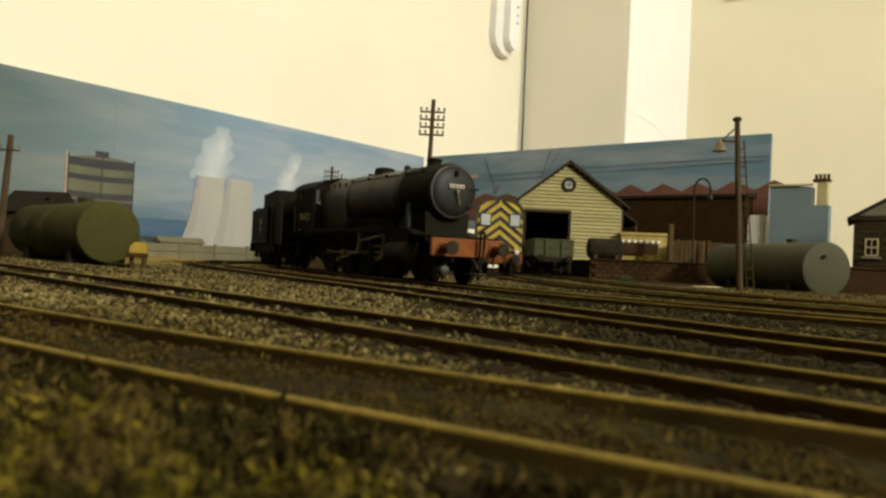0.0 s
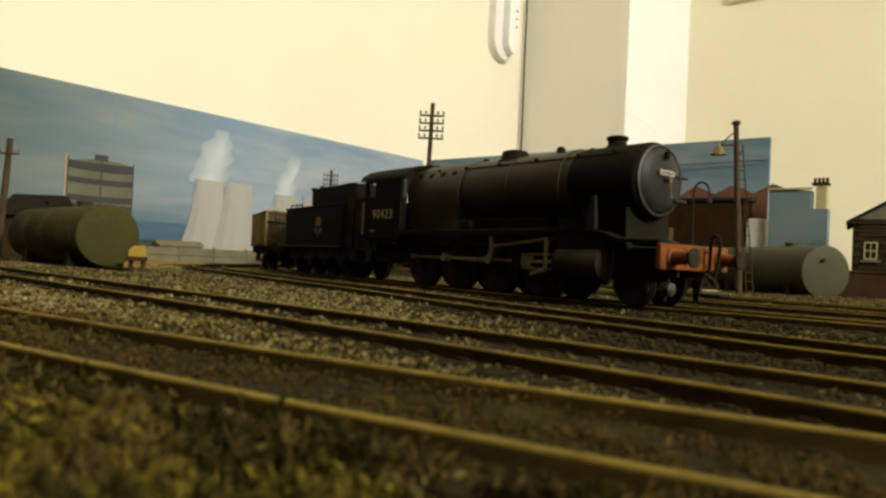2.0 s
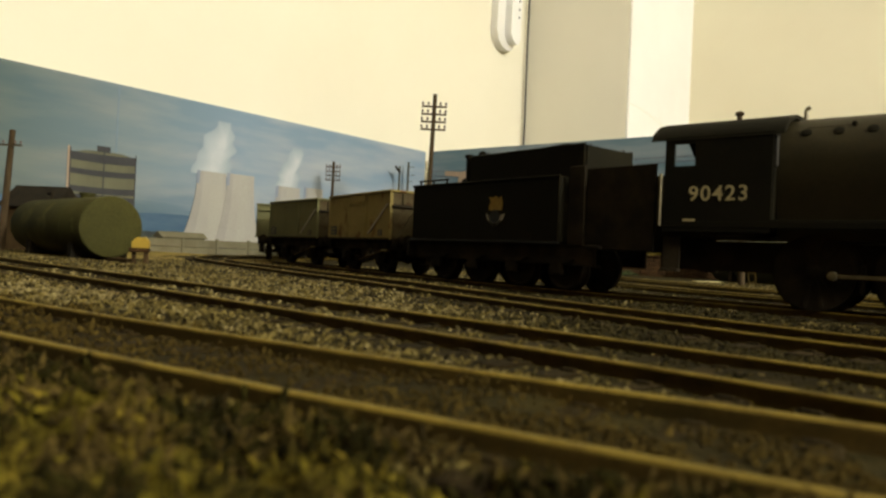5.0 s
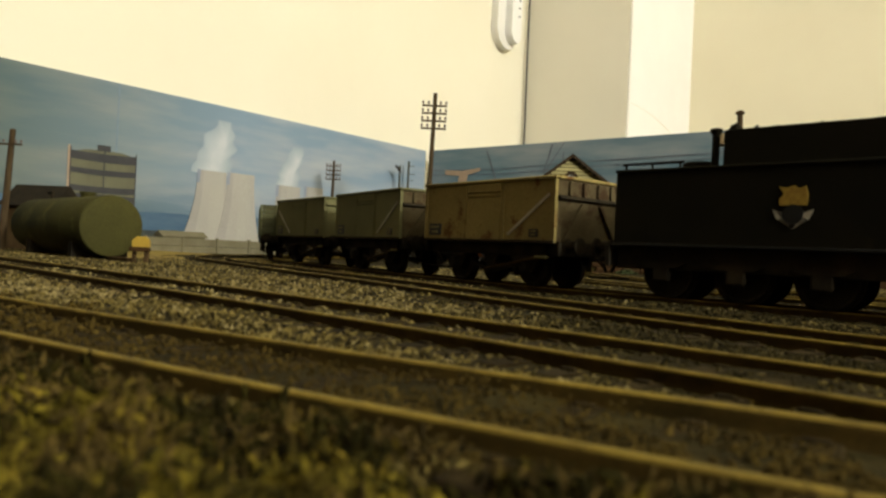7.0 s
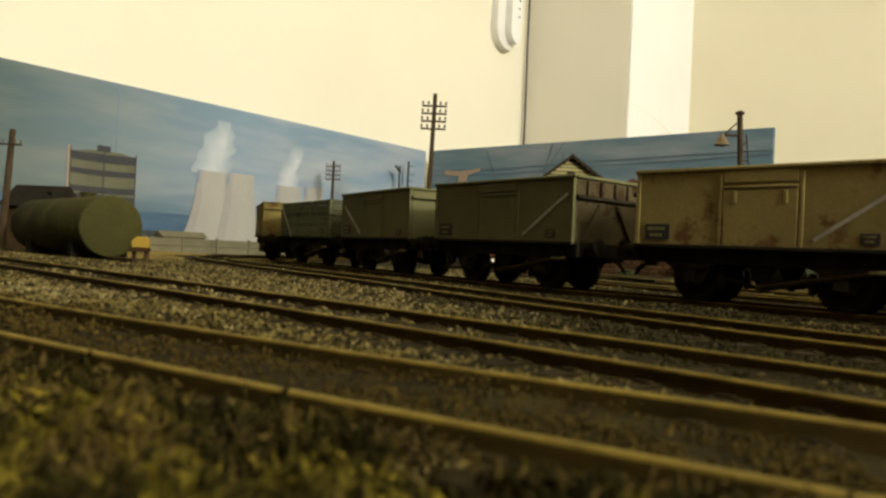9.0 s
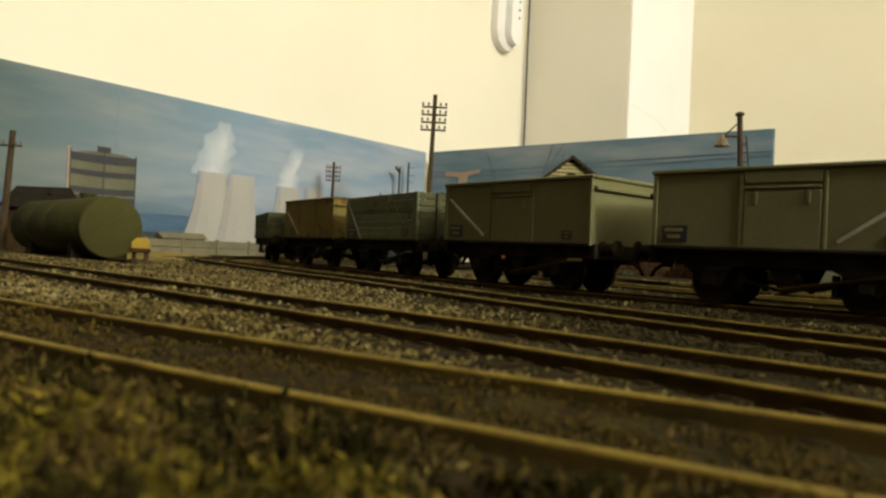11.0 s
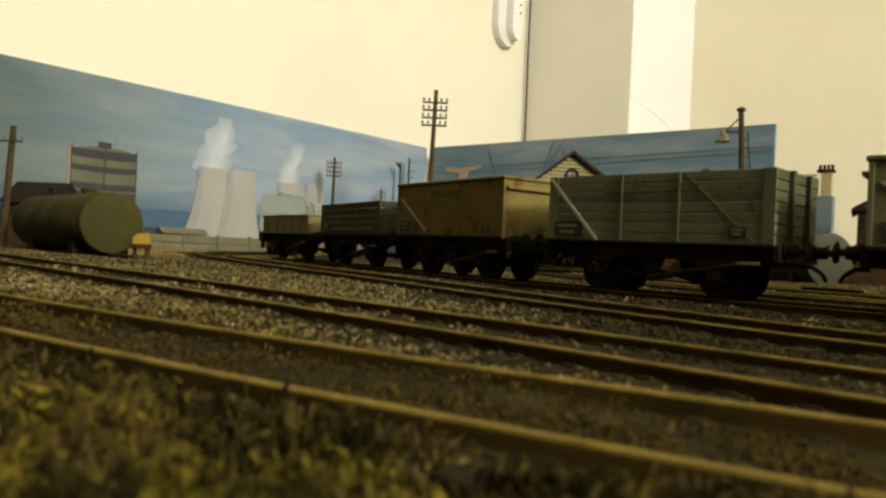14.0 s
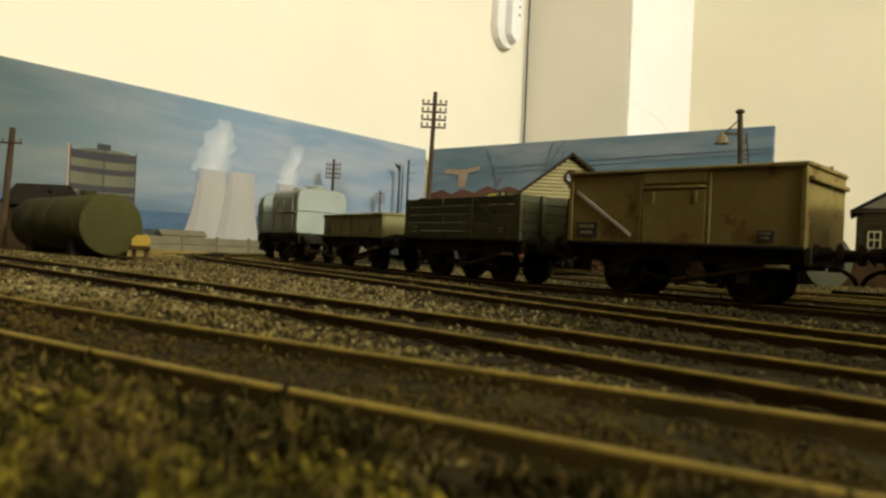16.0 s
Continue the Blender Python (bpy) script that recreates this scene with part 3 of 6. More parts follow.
random.seed(5)
grey, pale, dirt, mud, dark_stones = [], [], [], [], []
for i in range(46000):
    u = random.random()
    y = 36 + 420 * u ** 1.7
    x = random.uniform(-0.72, 0.72) * y
    gap, mid, which, along = rail_clear(x, y)
    if gap < 1.2:
        continue
    if line_distance(x, y) > 12:
        if random.random() < 0.25:
            dirt.append((x, y, height(x, y) + 0.2))
        continue
    if which == 0 and mid < 16:
        if noise.noise(Vector((x, y, 80)) * 0.12) > -0.1:
            mud.append((x, y, height(x, y) + 0.15))
        continue
    # sleepers lie bare in most of the running lines, with stones filling the cribs
    on_sleeper = abs((along - 4 + 3.8) % 7.6 - 3.8) < 2.2
    if mid < 15.5 and ((on_sleeper and random.random() < (.92 if which > 1 else .75)) or random.random() < .2):
        continue
    z = height(x, y) + (0.1 if mid < 15.5 else 0.3)
    # dark stones grow denser towards the right and the near side
    dark = 0.97 * min(max((x + 0.10 * y) / 40, 0), 1) * min(max((340 - y) / 110, 0), 1) + 0.35 * noise.noise(Vector((x, y, 30)) * 0.04)
    if random.random() < dark:
        dark_stones.append((x, y, z))
    elif random.random() < (0.16 if y < 130 else 0.46) + 0.3 * noise.noise(Vector((x, y, 40)) * 0.02):
        pale.append((x, y, z))
    else:
        grey.append((x, y, z))
stones("oily_ballast", "dark fine ballast in the running lines", dark_stones, 0.3, 0.75, M_DARKSTONE, "ballast")
stones("ballast", "loose grey-brown ballast stones between the tracks", grey, 0.28, 0.78, M_STONE, "ballast")
stones("pale_ballast", "pale grey ballast stones between the tracks", pale, 0.28, 0.75, M_PALESTONE, "ballast")
S, Q, T, N = LINES[0]
for i in range(14000):
    k = random.randrange(0, min(len(S), 420))
    o = random.uniform(-16, 16)
    x, y = Q[k][0] + N[k][0] * o, Q[k][1] + N[k][1] * o
    if random.random() < .55 * min(max(x / 30, 0), 1):
        continue
    if rail_clear(x, y)[0] > 0.9 and noise.noise(Vector((x, y, 90)) * 0.14) > -0.12:
        mud.append((x, y, height(x, y) + random.uniform(0.3, 1.2)))
stones("muddy_ballast", "mud-brown fine ballast in the near track", mud, 0.22, 0.6, M_MUD, "ballast")
stones("verge_stones", "dirty pale stones in the rough verge", dirt, 0.4, 1.3, M_STONE, "ballast")


def scrub(name, label, count, material, lo, hi, tall):
    """Tufts of short blades over the near verge."""
    vs, fs = [], []
    n_ = 0
    while n_ < count:
        y = 20 + 100 * random.random() ** 1.5
        x = random.uniform(-0.75, 0.75) * y
        if line_distance(x, y) < 13 or noise.noise(Vector((x, y, 60)) * 0.12) < -0.38:
            continue
        n_ += 1
        z = height(x, y)
        for b in range(7):
            a = random.uniform(0, 6.28)
            r = random.uniform(lo, hi)
            lean = random.uniform(0.2, 1.3)
            c, s = math.cos(a), math.sin(a)
            w = random.uniform(0.15, 0.4)
            k = len(vs)
            ox, oy = x + random.uniform(-1, 1), y + random.uniform(-1, 1)
            vs += [(ox - s * w, oy + c * w, z - 0.3), (ox + s * w, oy - c * w, z - 0.3),
                   (ox + c * r * lean * .6 + s * w * .7, oy + s * r * lean * .6 - c * w * .7, z + r * tall * .7), (ox + c * r * lean, oy + s * r * lean, z + r * tall)]
            fs += [(k, k + 1, k + 2, k + 3)]
    me = Mesh()
    me.v, me.f = vs, fs
    tagged(me.link(name, material, sharp=10), label, "scrub", kind="stuff")


def crumbs(count, spread, seed, level, clear=13.0):
    """Clusters of foam crumbs heaped over the near verge."""
    out = []
    while len(out) < count:
        y = 19 + 110 * random.random() ** 1.4
        x = random.uniform(-0.78, 0.78) * y
        if line_distance(x, y) < clear or noise.noise(Vector((x, y, 60)) * 0.1) < -0.3 or noise.noise(Vector((x, y, seed)) * 0.11) < level:
            continue
        r = random.uniform(.8, spread)
        for k in range(random.randint(8, 26)):
            ox, oy = random.gauss(0, r * .55), random.gauss(0, r * .55)
            lift = max(0.0, r * .75 - math.hypot(ox, oy) * .6) * random.random()
            out.append((x + ox, y + oy, height(x + ox, y + oy) + lift))
    return out


for nm, lb, count, spread, lo, hi, mt, seed, level, clear in (
        ("verge_scrub", "olive fibrous scrub heaped on the near verge", 26000, 3.2, .16, .52, M_SCRUB, 20, -.06, 19),
        ("dark_scrub", "dark olive fibres on the near verge", 16000, 3.6, .16, .5, M_DEEP, 33, .0, 13),
        ("brown_scrub", "brown fibrous crumbs on the near verge", 20000, 3.0, .14, .48, M_FIBRE, 71, -.2, 13),
        ("straw_scrub", "straw-coloured fibres on the near verge", 7000, 1.8, .14, .5, M_STRAW, 47, .1, 17)):
    stones(nm, lb, crumbs(count, spread, seed, level, clear), lo, hi, mt, "scrub", False)
scrub("dry_grass", "straw-coloured static grass on the near verge", 260, M_STRAW, 0.8, 2.2, 0.7)


patch = Mesh()
for x0, y0, rx, ry, n_ in ((-205, 420, 70, 95, 28), (-300, 380, 75, 60, 24), (-118, 470, 38, 95, 24), (-230, 560, 60, 80, 24)):
    ring = [(x0 + rx * (1 + .3 * noise.noise(Vector((i * .9, x0, 2)))) * math.cos(6.283 * i / n_), y0 + ry * (1 + .3 * noise.noise(Vector((i * .9, y0, 5)))) * math.sin(6.283 * i / n_)) for i in range(n_)]
    patch.add([(x0, y0, height(x0, y0) + 1.5)] + [(x0 + (x - x0) * f, y0 + (y - y0) * f, 2.2 if f < 1 else -.6) for f in (.6, 1.0) for x, y in ring],
              [(0, 1 + i, 1 + (i + 1) % n_) for i in range(n_)] + [(1 + i, 1 + n_ + i, 1 + n_ + (i + 1) % n_, 1 + (i + 1) % n_) for i in range(n_)])
tagged(patch.link("sandy_ground", M_SAND, sharp=80), "yellowish sandy ground by the tank", "ground", kind="structure")


def tufts(name, label, spots, material):
    """Little tufts of grass beside the rails."""
    vs, fs = [], []
    for x, y in spots:
        for b in range(16):
            a, r, w = random.uniform(0, 6.28), random.uniform(.6, 2.2), random.uniform(.15, .35)
            ox, oy, k = x + random.gauss(0, 1.3), y + random.gauss(0, 1.3), len(vs)
            c, s_ = math.cos(a), math.sin(a)
            vs += [(ox - s_ * w, oy + c * w, 0), (ox + s_ * w, oy - c * w, 0), (ox + c * r * .6, oy + s_ * r * .6, r * 1.1)]
            fs.append((k, k + 1, k + 2))
    me = Mesh()
    me.v, me.f = vs, fs
    tagged(me.link(name, material, sharp=10), label, "grass", kind="stuff")


spots = []
for k, off in ((1, -15), (1, 15), (2, 17), (3, -14), (3, 16), (4, 15), (0, 14)):
    S, Q, T, N = LINES[k]
    for i in range(0, len(S), 5):
        if 60 < Q[i][1] < 480 and noise.noise(Vector((i * .03, k * 7.0, off))) > .12:
            spots.append((Q[i][0] + N[i][0] * off + random.gauss(0, 2), Q[i][1] + N[i][1] * off + random.gauss(0, 2)))
for i in range(160):
    spots.append((random.gauss(-215, 45), random.gauss(370, 45)))
for i in range(130):
    spots.append((random.gauss(-108, 20), random.gauss(172, 13)))
spots = [q for q in spots if rail_clear(*q)[0] > 2.0]
tufts("grass_tufts", "small straw-coloured grass tufts beside the rails", spots, M_STRAW)

# ---- scenic boards ----
def board(name, along, label, lo, hi, opening=None):
    """A thin upright board; local x along it, local y its back."""
    p = room(0, 0)
    ob = thing(name, p.x, p.y, 0, along, label, "backdrop", "", "structure")
    if opening:
        o0, o1, oz = opening
        outline = [(lo, -3), (o0, -3), (o0, oz), (o1, oz), (o1, -3), (hi, -3), (hi, 142), (lo, 142)]
    else:
        outline = [(lo, -3), (hi, -3), (hi, 142), (lo, 142)]
    return ob, outline


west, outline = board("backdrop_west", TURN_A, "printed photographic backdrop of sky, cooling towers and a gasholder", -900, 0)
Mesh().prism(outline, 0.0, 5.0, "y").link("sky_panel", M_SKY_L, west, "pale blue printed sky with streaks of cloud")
north, outline = board("backdrop_north", TURN_B, "printed photographic backdrop of blue sky over dock cranes and roofs", 6, 418, (62, 128, 50))
Mesh().prism(outline, 0.0, 5.0, "y").link("sky_panel", M_SKY_R, north, "deeper blue printed sky")


def printed(parent, name, material, outline, lift, label="", front=-1):
    """A flat printed shape proud of its board by less than a millimetre."""
    y0 = 0.0 if front < 0 else 5.0
    lo, hi = sorted((y0 + front * lift, y0 + front * (lift - 0.18)))
    return Mesh().prism(outline, lo, hi, "y").link(name, material, parent, label)


def tower(x0, x1, zt, x2, x3, zb, lift):
    pts_l, pts_r = [], []
    for i in range(9):
        u = i / 8
        w = u ** 1.6 - 0.10 * math.sin(u * math.pi)
        pts_l.append((x0 + (x2 - x0) * w, zt + (zb - zt) * u))
        pts_r.append((x1 + (x3 - x1) * w, zt + (zb - zt) * u))
    mid = lambda f: [(a[0] + (b[0] - a[0]) * f, a[1]) for a, b in zip(pts_l, pts_r)]
    for k, (f0, f1, mt) in enumerate(((0.0, 1.0, M_PRINT_TOWER), (0.0, .45, M_PRINT_MID), (0.0, .2, M_PRINT_SHADE), (.92, 1.0, M_PRINT_MID))):
        printed(west, "printed_cooling_tower", mt, mid(f0) + mid(f1)[::-1], lift + 0.03 * k, "pale grey printed cooling tower")
    printed(west, "printed_tower_mouth", M_PRINT_TOWER_D, [(x0, zt), (x0 + (x1 - x0) * .10, zt), (x0 + (x1 - x0) * .08, zt - 12), (x0 - 0.3, zt - 12)], lift + 0.12)


ridge = [(-900 + 20 * i, 36 + 7 * noise.noise(Vector((i * 0.35, 0, 0))) + (5 if i < 24 else 0)) for i in range(46)]
printed(west, "printed_hills", M_PRINT_HILL, ridge + [(0, 2), (-900, 2)], 0.2, "printed dark blue hills")
ridge = [(-900 + 12 * i, 20 + 5 * noise.noise(Vector((i * 0.8, 5, 0)))) for i in range(76)]
printed(west, "printed_trees", M_PRINT_TREES, ridge + [(0, 2), (-900, 2)], 0.4, "printed dark tree line")
tower(-236, -205, 74, -245, -196, 12, 0.6)
tower(-199, -173, 76, -206, -165, 12, 0.8)
tower(-327, -296, 79, -341, -284, 12, 1.0)
tower(-295, -264, 80, -306, -255, 12, 1.3)


def steam(x, z, dx, dz, w0, w1, lift):
    """A printed plume: nested soft shapes that thin out upward and to the sides."""
    for k, mt in enumerate(STEAM):
        q = k / (len(STEAM) - 1)
        f = 1.75 - 1.25 * q
        left, right = [], []
        for i in range(19):
            u = i / 18
            cx = x + dx * u + 3.0 * noise.noise(Vector((u * 3, x, 0)))
            w = (w0 + (w1 - w0) * u) * .5 * f * (1.0 - max(0, u - .7) * 1.6)
            left.append((cx - w * (1 + .5 * noise.noise(Vector((u * 5, q * .5, x)))), z + dz * u * (1.18 - .34 * q)))
            right.append((cx + w * (1 + .5 * noise.noise(Vector((u * 5, q * .5 + 9, x)))), z + dz * u * (1.18 - .34 * q)))
        printed(west, "printed_steam", mt, left + right[::-1], lift + .02 * k, "white printed steam")


steam(-312, 76, 12, 44, 24, 15, 0.5)
steam(-224, 73, 14, 36, 16, 12, 0.3)
# the joint between two sheets
printed(west, "printed_joint", M_PRINT_JOINT, [(-403.6, 84), (-402.6, 84), (-402.2, 141.5), (-403.2, 141.5)], 0.25)
# gasholder
printed(west, "printed_gasholder", M_PRINT_GAS, [(-440, 12), (-440, 80), (-428, 83), (-414, 84), (-398, 83.5), (-386, 81), (-386, 12)], 0.6, "printed gasholder drum with bands")
for z0, z1 in ((74, 80.5), (63, 67.2), (48.5, 53.2)):
    printed(west, "printed_band", M_PRINT_GASD, [(-440, z0 + .6), (-428, z0), (-414, z0 - .3), (-398, z0), (-386, z0 + .8), (-386, z1 + 1.4), (-398, z1 + .6), (-414, z1 + .2), (-428, z1 + .3), (-440, z1 + .6)], 0.9)
printed(west, "printed_band", M_PRINT_GASD, [(-438, 12), (-438, 47), (-386, 47), (-386, 12)], 0.8)
printed(west, "printed_band", M_PRINT_GASD, [(-419, 83), (-408, 83), (-408, 88), (-419, 88)], 0.9)
for x in (-440, -413, -386):
    printed(west, "printed_post", M_PRINT_GASD, [(x - .5, 12), (x + .5, 12), (x + .5, 84), (x - .5, 84)], 1.15)
printed(west, "printed_post", M_PRINT_CRANE, [(-442, 48), (-440.6, 48), (-440.6, 85), (-442, 85)], 1.15)
# roofs, cranes and wires on the other board
saw = [(225, 2), (225, 88)]
x = 228
while x < 412:
    w = random.uniform(30, 42)
    saw += [(x, 90), (x + w * .45, 98.5), (x + w, 90)]
    x += w
saw += [(418, 94), (418, 2)]
printed(north, "printed_roofs", M_PRINT_ROOF, saw, 0.4, "printed red-brown saw-tooth roofs")
printed(north, "printed_roofs", M_PRINT_ROOF, [(8, 60), (8, 84), (30, 90), (45, 84), (62, 90), (80, 85), (100, 93), (116, 88), (130, 92), (150, 86), (225, 86), (225, 60)], 0.4)
printed(north, "printed_crane", M_PRINT_CRANE, [(34, 116), (60, 114), (88, 117), (88, 113), (70, 109), (66, 92), (54, 92), (56, 108), (34, 110)], 0.8, "printed tan dock crane")
for x0, z0, x1, z1, w in ((116, 92, 97, 136, 1.6), (112, 92, 120, 103, 6), (176, 108, 187, 140, 1.4), (178, 108, 202, 142, 1.0), (200, 110, 201, 130, 1.0)):
    printed(north, "printed_crane_jib", M_PRINT_LINE, [(x0 - w / 2, z0), (x0 + w / 2, z0), (x1 + w / 2, z1), (x1 - w / 2, z1)], 0.8)
for z0, z1 in ((116, 121), (110, 117)):
    printed(north, "printed_wire", M_PRINT_LINE, [(8, z0), (120, z0 - 2), (230, z0 + 2), (416, z1), (416, z1 + .7), (230, z0 + 2.7), (120, z0 - 1.3), (8, z0 + .7)], 0.7)


# ---- rolling stock ----
WHEELS = []      # wheelset, its place along the vehicle, radius
RODS = []        # rod, kind, crank radius, place
VEHICLES = []    # vehicle, place along the line at the start, half spacing of its running points


def wheelset(parent, x, r, spokes=0, name="wheelset"):
    """Two flanged wheels on an axle, across the vehicle."""
    me = Mesh()
    me.tube((0, -9, 0), (0, 9, 0), 1.0, n=8)
    axle, wheels = me, []
    for s in (-1, 1):
        me = Mesh()
        wheels.append(me)
        me.turned((0, s * 6.9, 0), (0, s * 10.2, 0), [(0, r + 0.8), (0.5, r + 0.8), (0.8, r), (2.9, r - 0.05), (3.0, r - 0.8), (2.3, r - 1.2), (1.9, 2.4), (3.2, 2.0), (3.5, 1.2)] if spokes == 0 else
                  [(0, r + 0.8), (0.5, r + 0.8), (0.8, r), (2.9, r - 0.05), (3.0, r - 1.1)], n=28)
        if spokes:
            me.turned((0, s * 8.8, 0), (0, s * 10.6, 0), [(0, 1.9), (1.4, 1.9), (1.8, 1.2)], n=12)
            star = []
            for i in range(spokes):
                a, w = 2 * math.pi * i / spokes, 0.45
                for d, o in ((1.8, -w * .8), (r - .7, -w), (r - .7, w), (1.8, w * .8)):
                    star.append((math.sin(a) * d + math.cos(a) * o, math.cos(a) * d - math.sin(a) * o))
            lo, hi = sorted((s * 9.4, s * 10.2))
            me.prism(star, lo, hi, "y")
    ob = axle.link(name, M_BLACK, parent, "grimy black wheels on an axle")
    for me in wheels:
        me.link("wheel", M_BLACK, ob)
    ob.matrix_basis = at(x, 0, r)
    WHEELS.append((ob, x, r))
    return ob


def buffers(parent, x, d, z=13.4, half=11.5, material=None):
    for s in (-1, 1):
        Mesh().turned((x, s * half, z), (x + d, s * half, z), [(-0.2, 2.2), (0.6, 2.2), (0.8, 1.7), (3.4, 1.6), (3.5, 0.9), (5.0, 0.9), (5.05, 2.6), (5.5, 2.6), (5.8, 2.0)], n=18).link("buffer", material or M_BLACK, parent)


def hook(parent, x, d):
    me = Mesh()
    me.box(x + d * 1.5, 0, 9.6, 3, 1.2, 1.2, .2)
    me.pipe([(x + d * 3, 0, 9.6), (x + d * 5.4, 0, 8.0), (x + d * 6.5, 0, 6.0)], 0.6, 6)
    me.box(x + d * 5.2, 0, 4.2, 7.5, 5.5, 0.7, .2)
    me.link("coupling", M_BLACK, parent)


def underframe(v, half, wb, r=6.0):
    """Solebars, headstocks, axle guards, brake gear, lever, wheels, buffers and couplings of a wagon."""
    for s in (-1, 1):
        me = Mesh().box(0, s * 12.4, 12.0, half * 2 - 2, 1.6, 4.0, .3)
        for k in (-1, 1):
            me.box(k * (half - 6), s * 13.4, 12.0, 1.0, .8, 4.0, .1)
        me.link("solebar", M_BLACK, v)
        for k in (-1, 1):
            me = Mesh()
            me.prism([(k * wb - 6, 10.2), (k * wb - 2.6, 4.4), (k * wb + 2.6, 4.4), (k * wb + 6, 10.2)], s * 12.1, s * 12.9, "y")
            me.box(k * wb, s * 13.3, 6.6, 3.4, 2.0, 3.6, .4)
            me.prism([(k * wb - 7, 10.0), (k * wb - 5, 9.0), (k * wb, 8.5), (k * wb + 5, 9.0), (k * wb + 7, 10.0)], s * 12.6, s * 14.0, "y")
            me.link("axle_guard", M_BLACK, v)
        me = Mesh()
        me.prism([(-3.5, 10), (-0.6, 3.5), (0.6, 3.5), (3.5, 10)], s * 11.5, s * 12.1, "y")
        for k in (-1, 1):
            me.box(0, 0, 0, 1.0, 1.0, wb - 6, m=Matrix.Translation((k * (wb - 6) * .5, s * 10.5, 5.6)) @ Matrix.Rotation(k * 1.35, 4, "Y"))
            me.box(k * (wb - 7.0), s * 9.6, 6.2, 1.5, 2.6, 5.5, .3)
        me.link("brake_gear", M_BLACK, v)
        lever = Mesh().pipe([(-1, s * 13.6, 4.8), (half - 9, s * 14.6, 9.4), (half - 3.5, s * 14.6, 9.6)], 0.5, 6)
        lever.link("brake_lever", M_RAILSIDE, v, "grimy steel brake lever")
        Mesh().box(half - 6.5, s * 14.9, 9.8, 5.5, .5, .8, .1).link("lever_grip", M_BEIGE, v, "white-painted lever end")
    for k in (-1, 1):
        Mesh().box(k * (half + 0.2), 0, 12.4, 1.8, 30, 4.6, .3).link("headstock", M_BLACK, v)
        buffers(v, k * (half + 1.0), k)
        hook(v, k * (half + 1.0), k)
        wheelset(v, k * wb, r)


def shell(v, half, wide, z0, z1, material, end=None):
    """An open-topped steel body with thickness and a rolled top rim."""
    for s in (-1, 1):
        Mesh().box(0, s * (wide - .5), (z0 + z1) / 2, half * 2, 1.0, z1 - z0, .25).link("side_sheet", material, v)
        Mesh().box(s * (half - .5), 0, (z0 + z1) / 2, 1.0, wide * 2 - 2, z1 - z0, .2).link("end_sheet", end or material, v, "grime-browned end sheet" if end else "")
        Mesh().box(0, s * wide, z1, half * 2 + 1.0, 1.5, 1.1, .3).link("top_rim", material, v)
        Mesh().box(s * half, 0, z1, 1.5, wide * 2 - 1.5, 1.1, .3).link("top_rim", material, v)
    Mesh().box(0, 0, z0 + .6, half * 2 - 2, wide * 2 - 2, 1.2).link("floor_sheet", material, v)


def plate(v, x, z, w, h, side, wide):
    """A black patch with pale bars where lettering is too small to read."""
    p = Mesh().box(x, side * (wide + .12), z, w, .3, h).link("data_panel", M_WASP, v, "black data panel")
    for dz, k in ((.22, .7), (-.2, .5)):
        Mesh().box(x - w * .04, side * (wide + .32), z + dz * h, w * k, .16, h * .2).link("lettering_bar", M_BEIGE, p)


